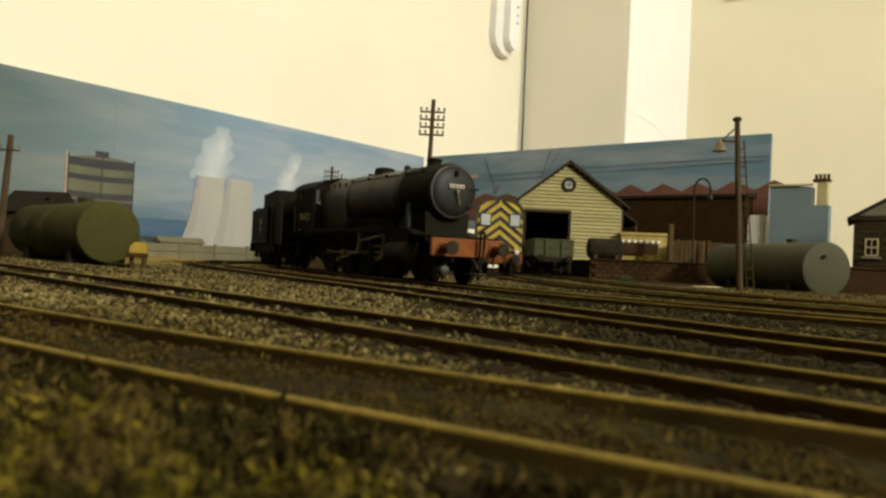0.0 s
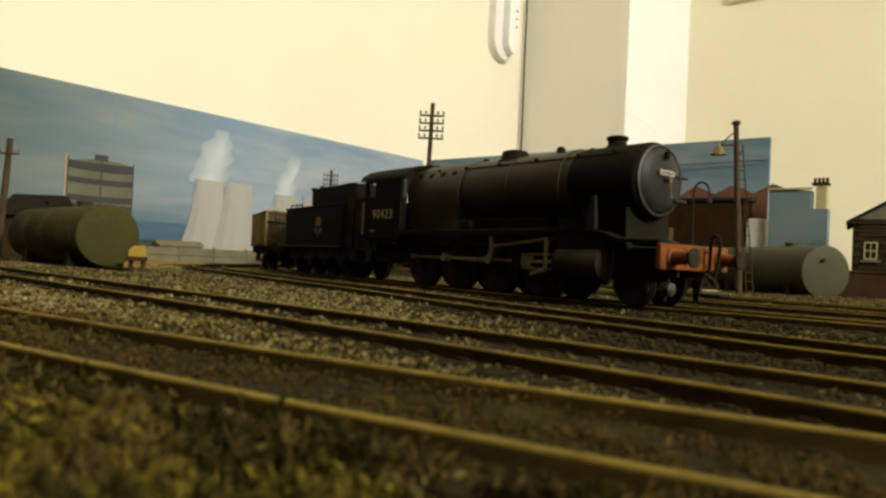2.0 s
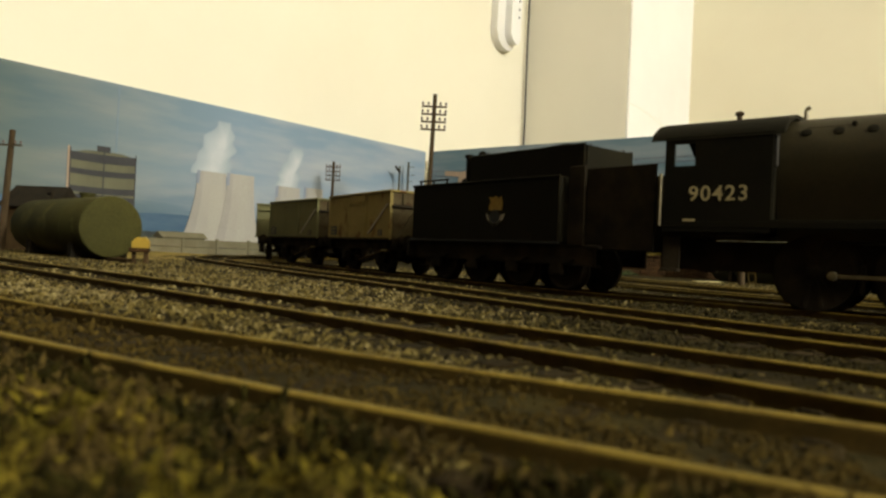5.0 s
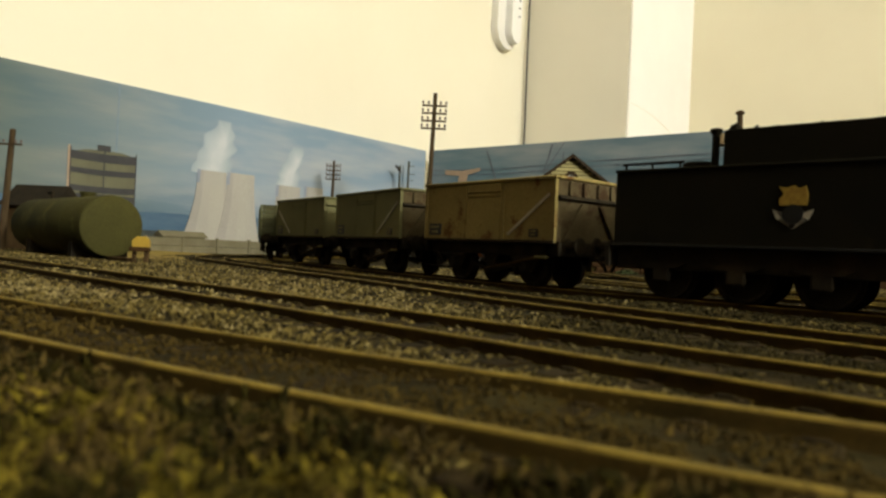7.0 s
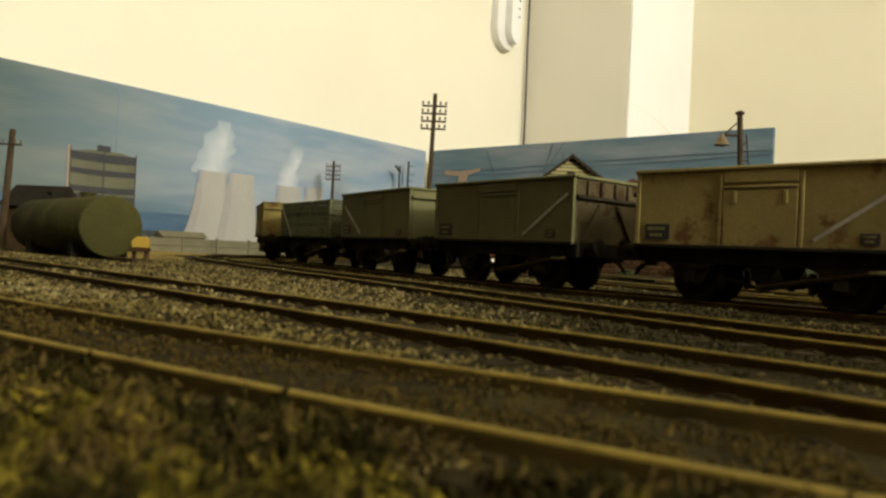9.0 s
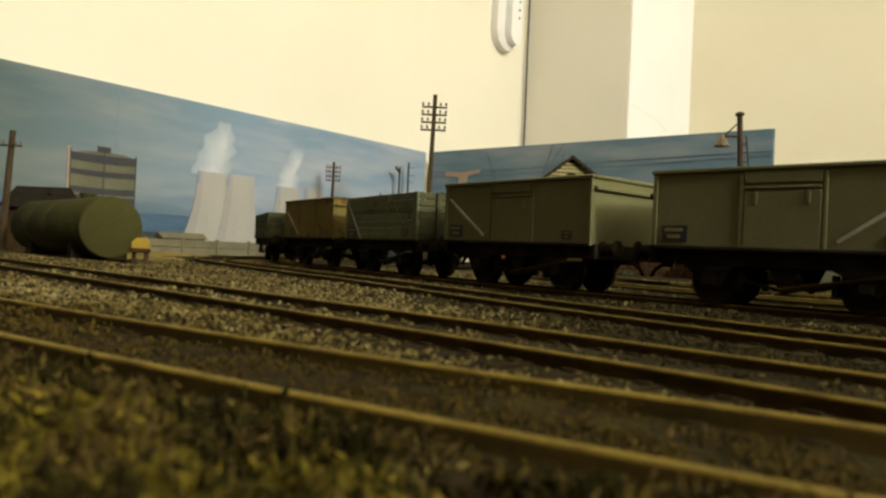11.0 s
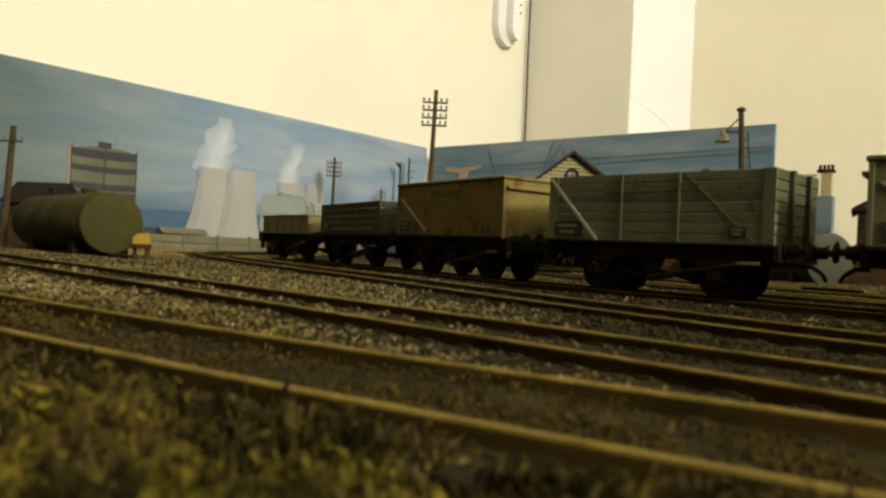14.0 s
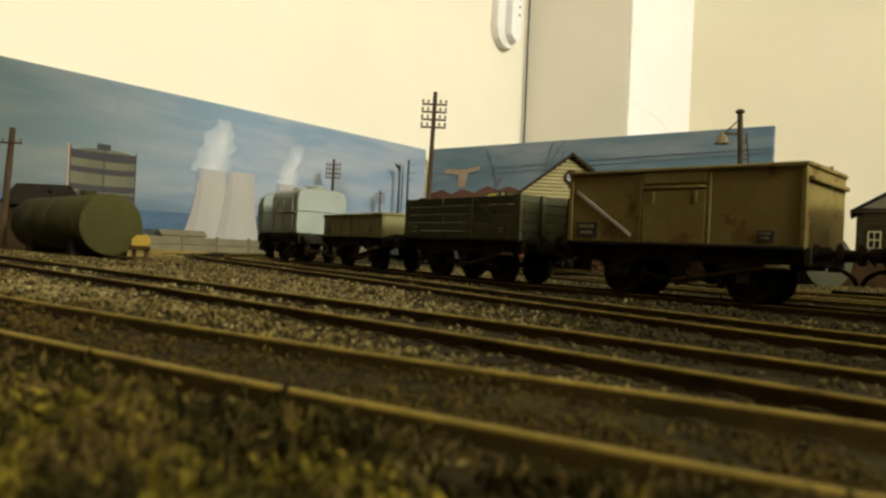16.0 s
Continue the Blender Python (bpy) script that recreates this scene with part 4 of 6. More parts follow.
def mineral_wagon(material, stripe, s0, label, name="mineral_wagon", top=34.6, half=33.0, plain=False):
    v = thing(name, 0, 0, RAIL, 0, label, "mineral wagon", "wagons of the train")
    wide, z0 = 16.0, 14.2
    end = None if plain else M_ENDGRIME
    shell(v, half, wide, z0, top, material, end)
    for s in (-1, 1):
        # the side door with its top flap, hinges and stiffening ribs
        d = Mesh().box(0, s * (wide + .25), z0 + 7.6, 17.5, .3, 14.2, .1).link("side_door", material, v)
        Mesh().box(0, s * (wide + .35), z0 + 15.6, 17.5, .5, .6, .12).link("hinge_bar", material, d)
        for k in (-6, 6):
            Mesh().box(k, s * (wide + .45), z0 + 13.0, .9, .3, 3.2, .1).link("hinge", material, d)
        f = Mesh().box(0, s * (wide + .2), top - 2.2, 17.5, .45, 3.0, .1).link("top_flap", material, v)
        for k in (-1, 1):
            Mesh().box(k * 9.6, s * (wide + .1), (z0 + top) / 2 - .4, .9, .5, top - z0 - 1.6, .12).link("rib", material, v)
            Mesh().box(k * (half - .6), s * (wide + .1), (z0 + top) / 2, 1.2, .5, top - z0, .12).link("corner_angle", material, v)
        Mesh().box(0, s * (wide + .4), z0 + .3, half * 2, .8, .9, .15).link("bottom_angle", M_BLACK, v)
        # the pale slanting end-door stripe
        k = stripe
        m = Matrix.Translation((k * (half - 11.6), s * (wide + .2), z0 + 8.8)) @ Matrix.Rotation(-k * math.atan2(12.6, 18.0), 4, "Y")
        Mesh().box(0, 0, 0, 22.0, .35, .9, m=m).link("end_stripe", M_STRIPE, v, "pale slanting stripe")
        plate(v, -(half - 6.5), z0 + 4.0, 7.0, 4.2, s, wide)
        plate(v, half - 9.0, z0 + 3.0, 4.0, 2.6, s, wide)
    # end details: upright stiffeners and a cross angle
    for k in (-1, 1):
        for y in (() if plain else (-10, -3.5, 3.5, 10)):
            Mesh().box(k * (half + .5), y, top - 3.2, 1.0, 1.6, 4.6, .2).link("end_post", end or material, v)
        Mesh().box(k * (half + .7), 0, top - (3.4 if plain else 6.2), 1.4, wide * 2 - 1, 1.2, .2).link("end_angle", M_BLACK if not plain else material, v)
        if not plain:
            for q in (-1, 1):
                m = Matrix.Translation((k * (half + .5), q * 8.5, z0 + 6.5)) @ Matrix.Rotation(q * .62, 4, "X")
                Mesh().box(0, 0, 0, 1.0, 1.3, 15, .2, m=m).link("end_brace", end or material, v)
    underframe(v, half, 18.0)
    VEHICLES.append((v, s0, 18.0))
    return v


def plank_wagon(material, planks, top, s0, label, stripe=0, half=33.5, name="plank_wagon", load=False):
    """A wooden wagon: separate planks, corner plates, door with ironwork."""
    v = thing(name, 0, 0, RAIL, 0, label, "open wagon", "wagons of the train")
    wide, z0 = 15.6, 14.2
    h = (top - z0) / planks
    Mesh().box(0, 0, z0 + .5, half * 2 - 2, wide * 2 - 2, 1.0).link("wagon_floor", material, v)
    for i in range(planks):
        z = z0 + h * (i + .5)
        for s in (-1, 1):
            Mesh().box(0, s * (wide - .5), z, half * 2, 1.1, h - .18, .18).link("plank", material, v)
            Mesh().box(s * (half - .5), 0, z, 1.1, wide * 2 - 2.2, h - .18, .18).link("plank", M_DARKP, v, "dark grey end plank")
    for s in (-1, 1):
        for k in (-1, 1):
            Mesh().box(k * (half - 1.6), s * (wide + .2), (z0 + top) / 2, 3.0, .25, top - z0, .08).link("corner_plate", material, v)
            Mesh().box(k * 8.6, s * (wide + .3), (z0 + top) / 2, .8, .3, top - z0, .08).link("door_post", material, v)
            m = Matrix.Translation((k * 19.5, s * (wide + .15), (z0 + top) / 2)) @ Matrix.Rotation(k * math.atan2(top - z0, 20.0), 4, "Y")
            Mesh().box(0, 0, 0, math.hypot(20, top - z0) * .92, .2, .5, m=m).link("side_knee", material, v)
        if stripe:
            k = stripe
            m = Matrix.Translation((k * (half - 9.0), s * (wide + .5), z0 + (top - z0) * .5)) @ Matrix.Rotation(-k * math.atan2(top - z0, 18.0), 4, "Y")
            Mesh().box(0, 0, 0, math.hypot(18, top - z0) * .95, .3, .9, m=m).link("end_stripe", M_STRIPE, v, "pale slanting stripe")
        plate(v, -(half - 7.5), z0 + 3.6, 10.0 if stripe else 7.0, 4.4, s, wide + .1)
        plate(v, half - 9.0, z0 + 3.4, 4.5, 2.6, s, wide + .1)
        Mesh().box(0, s * (wide + .3), z0 + .2, half * 2, .6, .7, .1).link("curb_rail", M_BLACK, v)
    for k in (-1, 1):
        for y in (-6.5, 6.5):
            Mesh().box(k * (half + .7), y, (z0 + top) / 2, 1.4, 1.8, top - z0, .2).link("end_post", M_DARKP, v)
    underframe(v, half, 18.0)
    VEHICLES.append((v, s0, 18.0))
    return v


def low_wagon(s0):
    v = thing("low_steel_wagon", 0, 0, RAIL, 0, "low beige steel open wagon with grimy underframe", "open wagon", "wagons of the train")
    shell(v, 33, 15.6, 14.2, 24.4, M_BEIGE)
    for s in (-1, 1):
        for x in (-22, -11, 0, 11, 22):
            Mesh().box(x, s * 15.9, 19, 1.0, .7, 9.5, .15).link("rib", M_BEIGE, v)
        plate(v, -26, 17.4, 6, 3.2, s, 15.7)
    underframe(v, 33, 18.0)
    VEHICLES.append((v, s0, 18.0))


def hopper_wagon(s0):
    """A covered hopper with rounded top, grimy ends and ribs."""
    v = thing("covered_hopper_wagon", 0, 0, RAIL, 0, "pale grey-green covered hopper wagon with dirty ends", "hopper wagon", "wagons of the train")
    half = 18.0
    prof = [(-15, 16), (-15.6, 19), (-15.2, 35), (-14.4, 38.6), (-12.6, 40.2), (-8, 40.9), (0, 41.2), (8, 40.9), (12.6, 40.2), (14.4, 38.6), (15.2, 35), (15.6, 19), (15, 16)]
    Mesh().prism(prof, -half, half - 7, "x").link("hopper_body", M_PALE, v, "pale hopper sides")
    Mesh().prism([(y * .99, z) for y, z in prof], half - 7, half - 1, "x").link("grimy_band", M_DIRTPALE, v, "dirty olive band round the end")
    Mesh().prism([(y * .97, 16 + (z - 16) * .985) for y, z in prof], half - 1, half + .4, "x").link("hopper_end", M_PALE, v, "pale grey-green end sheet")
    Mesh().box(half + .6, 0, 28.5, .8, 29.6, .9, .2).link("end_rail", M_PALE, v)
    for s in (-1, 1):
        Mesh().box(3, s * 15.8, 27.5, half * 2 - 8, .8, 1.0, .2).link("side_rail", M_DIRTPALE, v)
        for x in (-13, 0, 13):
            Mesh().box(x, s * 15.6, 26, 1.0, .6, 17, .15).link("rib", M_DIRTPALE, v)
        Mesh().box(0, s * 13, 14.6, half * 2 + 4, 3, 2.4, .3).link("side_sill", M_BLACK, v)
    for x in (-11, 9):
        Mesh().turned((x, 0, 41), (x, 0, 44), [(0, 5), (1.6, 5), (2.2, 4), (2.4, 0.5)], n=18).link("roof_hatch", M_PALE, v)
    underframe(v, half + 2, 13.0)
    VEHICLES.append((v, s0, 13.0))


def lettering(text, size, material, parent, m, name):
    cu = bpy.data.curves.new(name, "FONT")
    cu.body, cu.size, cu.extrude, cu.align_x = text, size * MM, 0.06 * MM, "CENTER"
    cu.offset = 0.06 * MM
    cu.space_character = 1.15
    tmp = bpy.data.objects.new(name, cu)
    scene.collection.objects.link(tmp)
    bpy.context.view_layer.update()
    me = bpy.data.meshes.new_from_object(tmp)
    bpy.data.objects.remove(tmp)
    me.materials.clear()
    me.materials.append(material)
    ob = new(name, me)
    ob.parent = parent
    ob.matrix_basis = m
    return ob


def locomotive(s0):
    """A black goods engine, eight driving wheels; its front beam is at x = 76, its cab's rear at -73."""
    v = thing("steam_locomotive", 0, 0, RAIL, 0, "weathered black goods steam locomotive with an orange buffer beam", "locomotive", "the train")
    # boiler, firebox, smokebox
    Mesh().turned((-40, 0, 36.4), (40, 0, 36.4), [(0, 11.9), (30, 11.8), (78, 11.5)], n=40).link("boiler", M_BOILER, v)
    for x in (-36, -12, 10, 34):
        Mesh().turned((x, 0, 36.4), (x + .7, 0, 36.4), [(0, 11.0), (.1, 11.98), (.6, 11.98), (.7, 11.0)], n=40).link("boiler_band", M_BOILER, v)
    fire = [(-9.0, 17), (-11.8, 30), (-12.6, 36.4)] + [(-12.6 * math.cos(a * math.pi / 12), 36.4 + 11.9 * math.sin(a * math.pi / 12)) for a in range(1, 12)] + [(12.6, 36.4), (11.8, 30), (9.0, 17)]
    Mesh().prism(fire, -46, -14, "x").link("firebox", M_BOILER, v)
    sb = Mesh().turned((37, 0, 36.4), (64, 0, 36.4), [(0, 11.5), (24.5, 11.5), (25.6, 11.2), (26.2, 10.5), (26.4, 9.8)], n=40).link("smokebox", M_LOCO, v)
    door = Mesh().turned((62.6, 0, 36.4), (68, 0, 36.4), [(0, 9.9), (1.0, 9.9), (1.8, 9.1), (2.5, 6.2), (2.8, 2.0), (2.8, .5)], n=36).link("smokebox_door", M_SMOKE, v, "grey dished smokebox door")
    # pale ring paints the highlight along the door's edge
    Mesh().turned((63.2, 0, 36.4), (66, 0, 36.4), [(0, 10.2), (.5, 10.7), (.9, 10.2), (.9, 10.0), (.2, 9.9)], n=36).link("door_ring", M_RING, door, "rim with its edge highlight painted grey")
    Mesh().box(65.9, 0, 38.4, .6, 7.0, 1.5, .1).link("number_plate", M_STRIPE, door, "pale unreadable plate")
    for y in (-2.2, -.7, .8, 2.3):
        Mesh().box(66.25, y, 38.4, .15, .8, .7).link("lettering_bar", M_SMOKE, door)
    Mesh().tube((65, 0, 36.4), (67.4, 0, 36.4), .8, n=10).link("door_dart", M_STEEL, door)
    Mesh().pipe([(66.8, 0, 36.4), (66.8, 1.2, 31.0)], .35, 6).link("door_handle", M_STEEL, door)
    for z in (31, 38):
        Mesh().box(65.0, 8.5, z, .8, 6.0, .9, .15).link("hinge_strap", M_SMOKE, door)
    Mesh().box(65.8, 0, 43.6, 1.2, 1.4, 2.4, .2).link("lamp_iron", M_LOCO, v)
    ch = Mesh().turned((47.8, 0, 46.9), (47.8, 0, 54), [(0, 4.8), (.9, 3.4), (1.6, 2.9), (2.7, 2.8), (3.0, 3.3), (3.8, 3.4), (4.1, 2.9), (4.1, 2.3), (2.5, 2.1)], n=28)
    ch.link("chimney", M_LOCO, v)
    Mesh().turned((2.6, 0, 46.9), (2.6, 0, 54), [(0, 6.2), (.8, 5.3), (1.8, 5.0), (3.0, 4.9), (3.7, 4.3), (4.1, 2.8), (4.2, .5)], n=28).link("dome", M_LOCO, v)
    for x, r, h in ((24.5, 1.5, 3.2), (-13, 1.4, 2.4), (38, 1.3, 1.4)):
        Mesh().turned((x, 0, 47), (x, 0, 54), [(0, r * 1.5), (1.0, r), (h - .8, r), (h, r * .6), (h + .1, .3)], n=14).link("valve_cover", M_LOCO, v)
    Mesh().pipe([(-42, -3, 46.5), (-42, -3, 50.5), (-41, -3, 51)], .5, 6).link("whistle", M_STEEL, v)
    for s in (-1, 1):
        Mesh().pipe([(-40, s * 8.9, 44.6), (10, s * 8.7, 44.6), (58, s * 8.4, 44.2)], .2, 6).link("handrail", M_LOCO, v)
        for x in (-30, -14, 4, 22, 40, 54):
            Mesh().turned((x, s * 7.4, 44.2), (x, s * 9.6, 45.2), [(0, .8), (2.2, .6), (2.4, .2)], n=8).link("rail_knob", M_LOCO, v)
        # washout plugs on the firebox shoulder
        for x in (-40, -33, -26, -19):
            Mesh().turned((x, s * 9.4, 42.6), (x, s * 11.8, 44.6), [(0, 1.2), (1.4, 1.2), (1.6, .6)], n=10).link("washout_plug", M_LOCO, v)
        Mesh().pipe([(-14, s * 12.2, 26), (0, s * 12.0, 25.5), (32, s * 11.6, 25)], .4, 6).link("injector_pipe", M_LOCO, v)
    # saddle under the smokebox, frames, running plate
    for x0, x1 in ((-14, 25), (30, 45)):
        Mesh().box((x0 + x1) / 2, 0, 22.0, x1 - x0, 13, 8.0, .4).link("frame_stretcher", M_BLACK, v)
    Mesh().prism([(-8, 13), (-10, 18), (-10.4, 28), (10.4, 28), (10, 18), (8, 13)], 44, 60, "x").link("saddle", M_LOCO, v)
    for s in (-1, 1):
        Mesh().box(-1, s * 6.2, 12.5, 152, 1.0, 8.0, .2).link("main_frame", M_BLACK, v)
        plate_ = Mesh()
        plate_.box(-20, s * 13.0, 21.2, 106, 5.6, 1.0, .2)
        plate_.prism([(33, 20.7), (33, 21.7), (48, 21.7), (56, 20.6), (62, 18.6), (75, 18.3), (75, 17.5), (61.4, 17.8), (55.2, 19.8), (47.6, 20.7)], s * 10.2, s * 15.8, "y")
        plate_.link("running_plate", M_LOCO, v)
        Mesh().box(-20, s * 15.7, 20.4, 106, .5, 1.6, .1).link("valance", M_LOCO, v)
        # slanting stay from smokebox to running plate
        Mesh().prism([(47.6, 21.7), (51, 21.7), (50.6, 31.5), (49.4, 31.5)], s * 11.6, s * 13.2, "y").link("smokebox_stay", M_SMOKE, v, "grey slanting stay")
        # cylinder with front and rear covers, slide bars
        Mesh().turned((38, s * 12.8, 11.2), (57, s * 12.8, 11.2), [(0, 4.2), (.8, 4.9), (2, 5.0), (16.5, 5.0), (17.6, 4.9), (18.2, 3.6), (18.6, 1.2)], n=24).link("cylinder", M_BLACK, v)
        Mesh().prism([(38.5, 11), (38.5, 20), (56, 20), (56, 11)], s * 9.4, s * 15.4, "y").link("valve_chest", M_LOCO, v)
        Mesh().turned((36, s * 12.8, 17.4), (60, s * 12.8, 17.4), [(0, 1.4), (2.4, 1.4), (2.5, 2.3), (20.8, 2.3), (21, 1.2), (23, 1.2)], n=14).link("piston_valve", M_LOCO, v)
        for z in (13.6, 9.0):
            Mesh().box(29, s * 13.0, z, 20, 1.4, .8, .15).link("slide_bar", M_STEEL, v, "dull steel slide bar")
        Mesh().prism([(18, 8), (18, 21), (20, 21), (21.5, 14.6), (21.5, 8)], s * 12.2, s * 14.4, "y").link("motion_bracket", M_LOCO, v)
        # radius rod and expansion link
        Mesh().pipe([(34, s * 14.9, 18.4), (9, s * 14.7, 15.8)], .6, 6).link("radius_rod", M_STEEL, v, "dull steel rod")
        Mesh().prism([(5.4, 10.5), (7.6, 10.5), (9.2, 15.5), (8.4, 20), (6.4, 20), (7.0, 15.5)], s * 13.2, s * 14.6, "y").link("expansion_link", M_STEEL, v)
        Mesh().pipe([(34, s * 15.0, 18.4), (33.6, s * 15.0, 8.6), (27.5, s * 15.0, 7.2)], .65, 6).link("combination_lever", M_STEEL, v)
        # sand box on the plate
        Mesh().box(-7, s * 12.9, 23.4, 6, 3.6, 3.4, .6).link("sand_box", M_LOCO, v)
        # cab sides with window and doorway
        side = Mesh()
        sill = 35.8 if s < 0 else 39.2
        for x0, x1, z0, z1 in ((-73, -46, 18.5, 33.0), (-73, -70.6, 33.0, 43.4), (-65, -46, 33.0, 43.4), (-70.6, -65, 33, sill), (-70.6, -65, 41.6, 43.4)):
            side.box((x0 + x1) / 2, s * 15.4, (z0 + z1) / 2, x1 - x0, .9, z1 - z0)
        side.link("cab_side", M_LOCO, v)
        # the pane's bright reflection is put into its grey colour
        Mesh().box(-45.5, s * 14.3, 38.6, .6, 1.5, 7.4, .1).link("lookout_pane", M_RING, v, "lookout window with its reflection painted grey")
        Mesh().pipe([(-74, s * 15.8, 20), (-74, s * 15.8, 34)], .45, 6).link("cab_handrail", M_STEEL, v)
        Mesh().box(-71, s * 14.8, 8.2, 5, 2.0, .7, .1).link("cab_step", M_BLACK, v)
        Mesh().box(-71, s * 14.0, 13.4, 4.6, .6, 11, .1).link("step_hanger", M_BLACK, v)
        lettering("90423", 5.4, M_BRASS, v, pose(-58.8 * MM, s * 15.95 * MM, 26.6 * MM, 90, 0, 0 if s < 0 else 180), "cab_number")
        Mesh().box(-66, s * 15.95, 21.5, 3.2, .2, .7).link("lettering_bar", M_BRASS, v)
    roof = [(-16, 42.6), (-15.2, 44.6), (-11, 47.4), (-5, 49.0), (0, 49.3), (5, 49.0), (11, 47.4), (15.2, 44.6), (16, 42.6), (15.2, 43.0), (10.6, 46.4), (4.8, 48.0), (0, 48.3), (-4.8, 48.0), (-10.6, 46.4), (-15.2, 43.0)]
    Mesh().prism(roof, -77, -43.5, "x").link("cab_roof", M_LOCO, v)
    front = Mesh()
    front.prism([(-15, 20), (-12.9, 20), (-12.9, 36.4), (-11.2, 41), (-6.5, 45.8), (0, 47.4), (0, 48.3), (-5, 48), (-11, 46.4), (-15, 43.2)], -46.6, -45.8, "x")
    front.prism([(15, 20), (12.9, 20), (12.9, 36.4), (11.2, 41), (6.5, 45.8), (0, 47.4), (0, 48.3), (5, 48), (11, 46.4), (15, 43.2)], -46.6, -45.8, "x")
    front.link("cab_front", M_LOCO, v)
    Mesh().box(-62, 0, 18, 24, 29, 1.2, .2).link("cab_floor", M_BLACK, v)
    Mesh().prism([(-10, 19), (-10, 36), (-6, 43), (6, 43), (10, 36), (10, 19)], -48.5, -46.7, "x").link("backhead", M_BLACK, v)
    # front end: beam, buffers, coupling, guard irons, lamps
    beam = Mesh().box(75.5, 0, 14.0, 1.8, 33, 7.0, .3).link("buffer_beam", M_ORANGE, v, "orange-red buffer beam")
    for s in (-1, 1):
        for dz in (-2, 2):
            Mesh().turned((76.3, s * 5, 14 + dz), (77.1, s * 5, 14 + dz), [(0, .5), (.5, .4)], n=8).link("rivet", M_ORANGE, beam)
    for s in (-1, 1):
        house = Mesh().turned((76.4, s * 11.6, 13.8), (77, s * 11.6, 13.8), [(-.2, 2.6), (.5, 2.6), (.8, 2.0), (5.0, 1.7), (5.1, 1.2)], n=18).link("buffer_housing", M_ORANGE, v, "orange-red buffer housing")
        Mesh().turned((80, s * 11.6, 13.8), (81, s * 11.6, 13.8), [(0, .9), (2.6, .9), (2.7, 2.7), (3.2, 2.7), (3.5, 2.0)], n=18).link("buffer_head", M_BLACK, house, "grimy black buffer head")
    hook(v, 76.5, 1)
    Mesh().pipe([(76.6, 4, 10), (78, 4, 11), (78.2, 4, 18), (78.7, 4, 20), (79.8, 4, 20.6), (80.8, 4, 19.8), (81.0, 4, 17), (80.4, 4, 12), (79.2, 4, 7.5)], .5, 8).link("brake_hose", M_BLACK, v)
    for s in (-1, 1):
        Mesh().prism([(70.5, 8), (73.5, 8), (72.5, 2), (71, 1.6)], s * 7.8, s * 8.6, "y").link("guard_iron", M_BLACK, v)
    Mesh().turned((72, -9.6, 5.2), (76.4, -9.6, 5.2), [(0, 1.5), (.8, 1.9), (3.4, 1.9), (3.8, 1.2), (3.9, .4)], n=16).link("front_lamp", M_RING, v, "bright little lamp")
    Mesh().box(68.5, 0, 17.4, 13, 20, .8, .2).link("front_platform", M_LOCO, v)
    # wheels: leading pair, four driving pairs
    wheelset(v, 62, 6.0, 10)
    for x in (28, 6.3, -15.4, -37.1):
        wheelset(v, x, 9.3, 14, "driving_wheels")
        for s in (-1, 1):
            Mesh().box(x + 10.0, s * 9.4, 8, 1.5, 2.0, 7, .3).link("brake_block", M_BLACK, v)
    for s in (-1, 1):
        rod = Mesh()
        rod.box(-4.55, s * 11.6, 0, 66, .8, .9, .15)
        for x in (28, 6.3, -15.4, -37.1):
            rod.turned((x, s * 10.9, 0), (x, s * 12.6, 0), [(0, 1.1), (1.5, 1.1), (1.7, .6)], n=12)
        RODS.append((rod.link("coupling_rod", M_STEEL, v, "dull bright coupling rod"), "couple", s))
        con = Mesh().box(-21.5, s * 13.0, 0, 43, .7, 1.0, .15)
        con.turned((0, s * 12.4, 0), (0, s * 13.8, 0), [(0, 1.3), (1.3, 1.3)], n=12)
        con.turned((-43, s * 12.2, 0), (-43, s * 14.2, 0), [(0, 1.4), (1.9, 1.4)], n=14)
        RODS.append((con.link("connecting_rod", M_STEEL, v, "dull bright connecting rod"), "connect", s))
        ecc = Mesh().box(-10.5, s * 14.4, 0, 21, .6, .9, .15)
        for x in (0, -21):
            ecc.turned((x, s * 13.9, 0), (x, s * 15.0, 0), [(0, 1.0), (1.0, 1.0)], n=12)
        RODS.append((ecc.link("eccentric_rod", M_STEEL, v, "dull bright eccentric rod"), "eccentric", s))
        cross = Mesh().box(0, s * 13.0, 0, 5, 1.8, 3.6, .4)
        cross.tube((2, s * 13.0, 0), (18, s * 13.0, 0), .6, n=8)
        RODS.append((cross.link("crosshead", M_STEEL, v), "cross", s))
    VEHICLES.append((v, s0, 32.0))
    return v


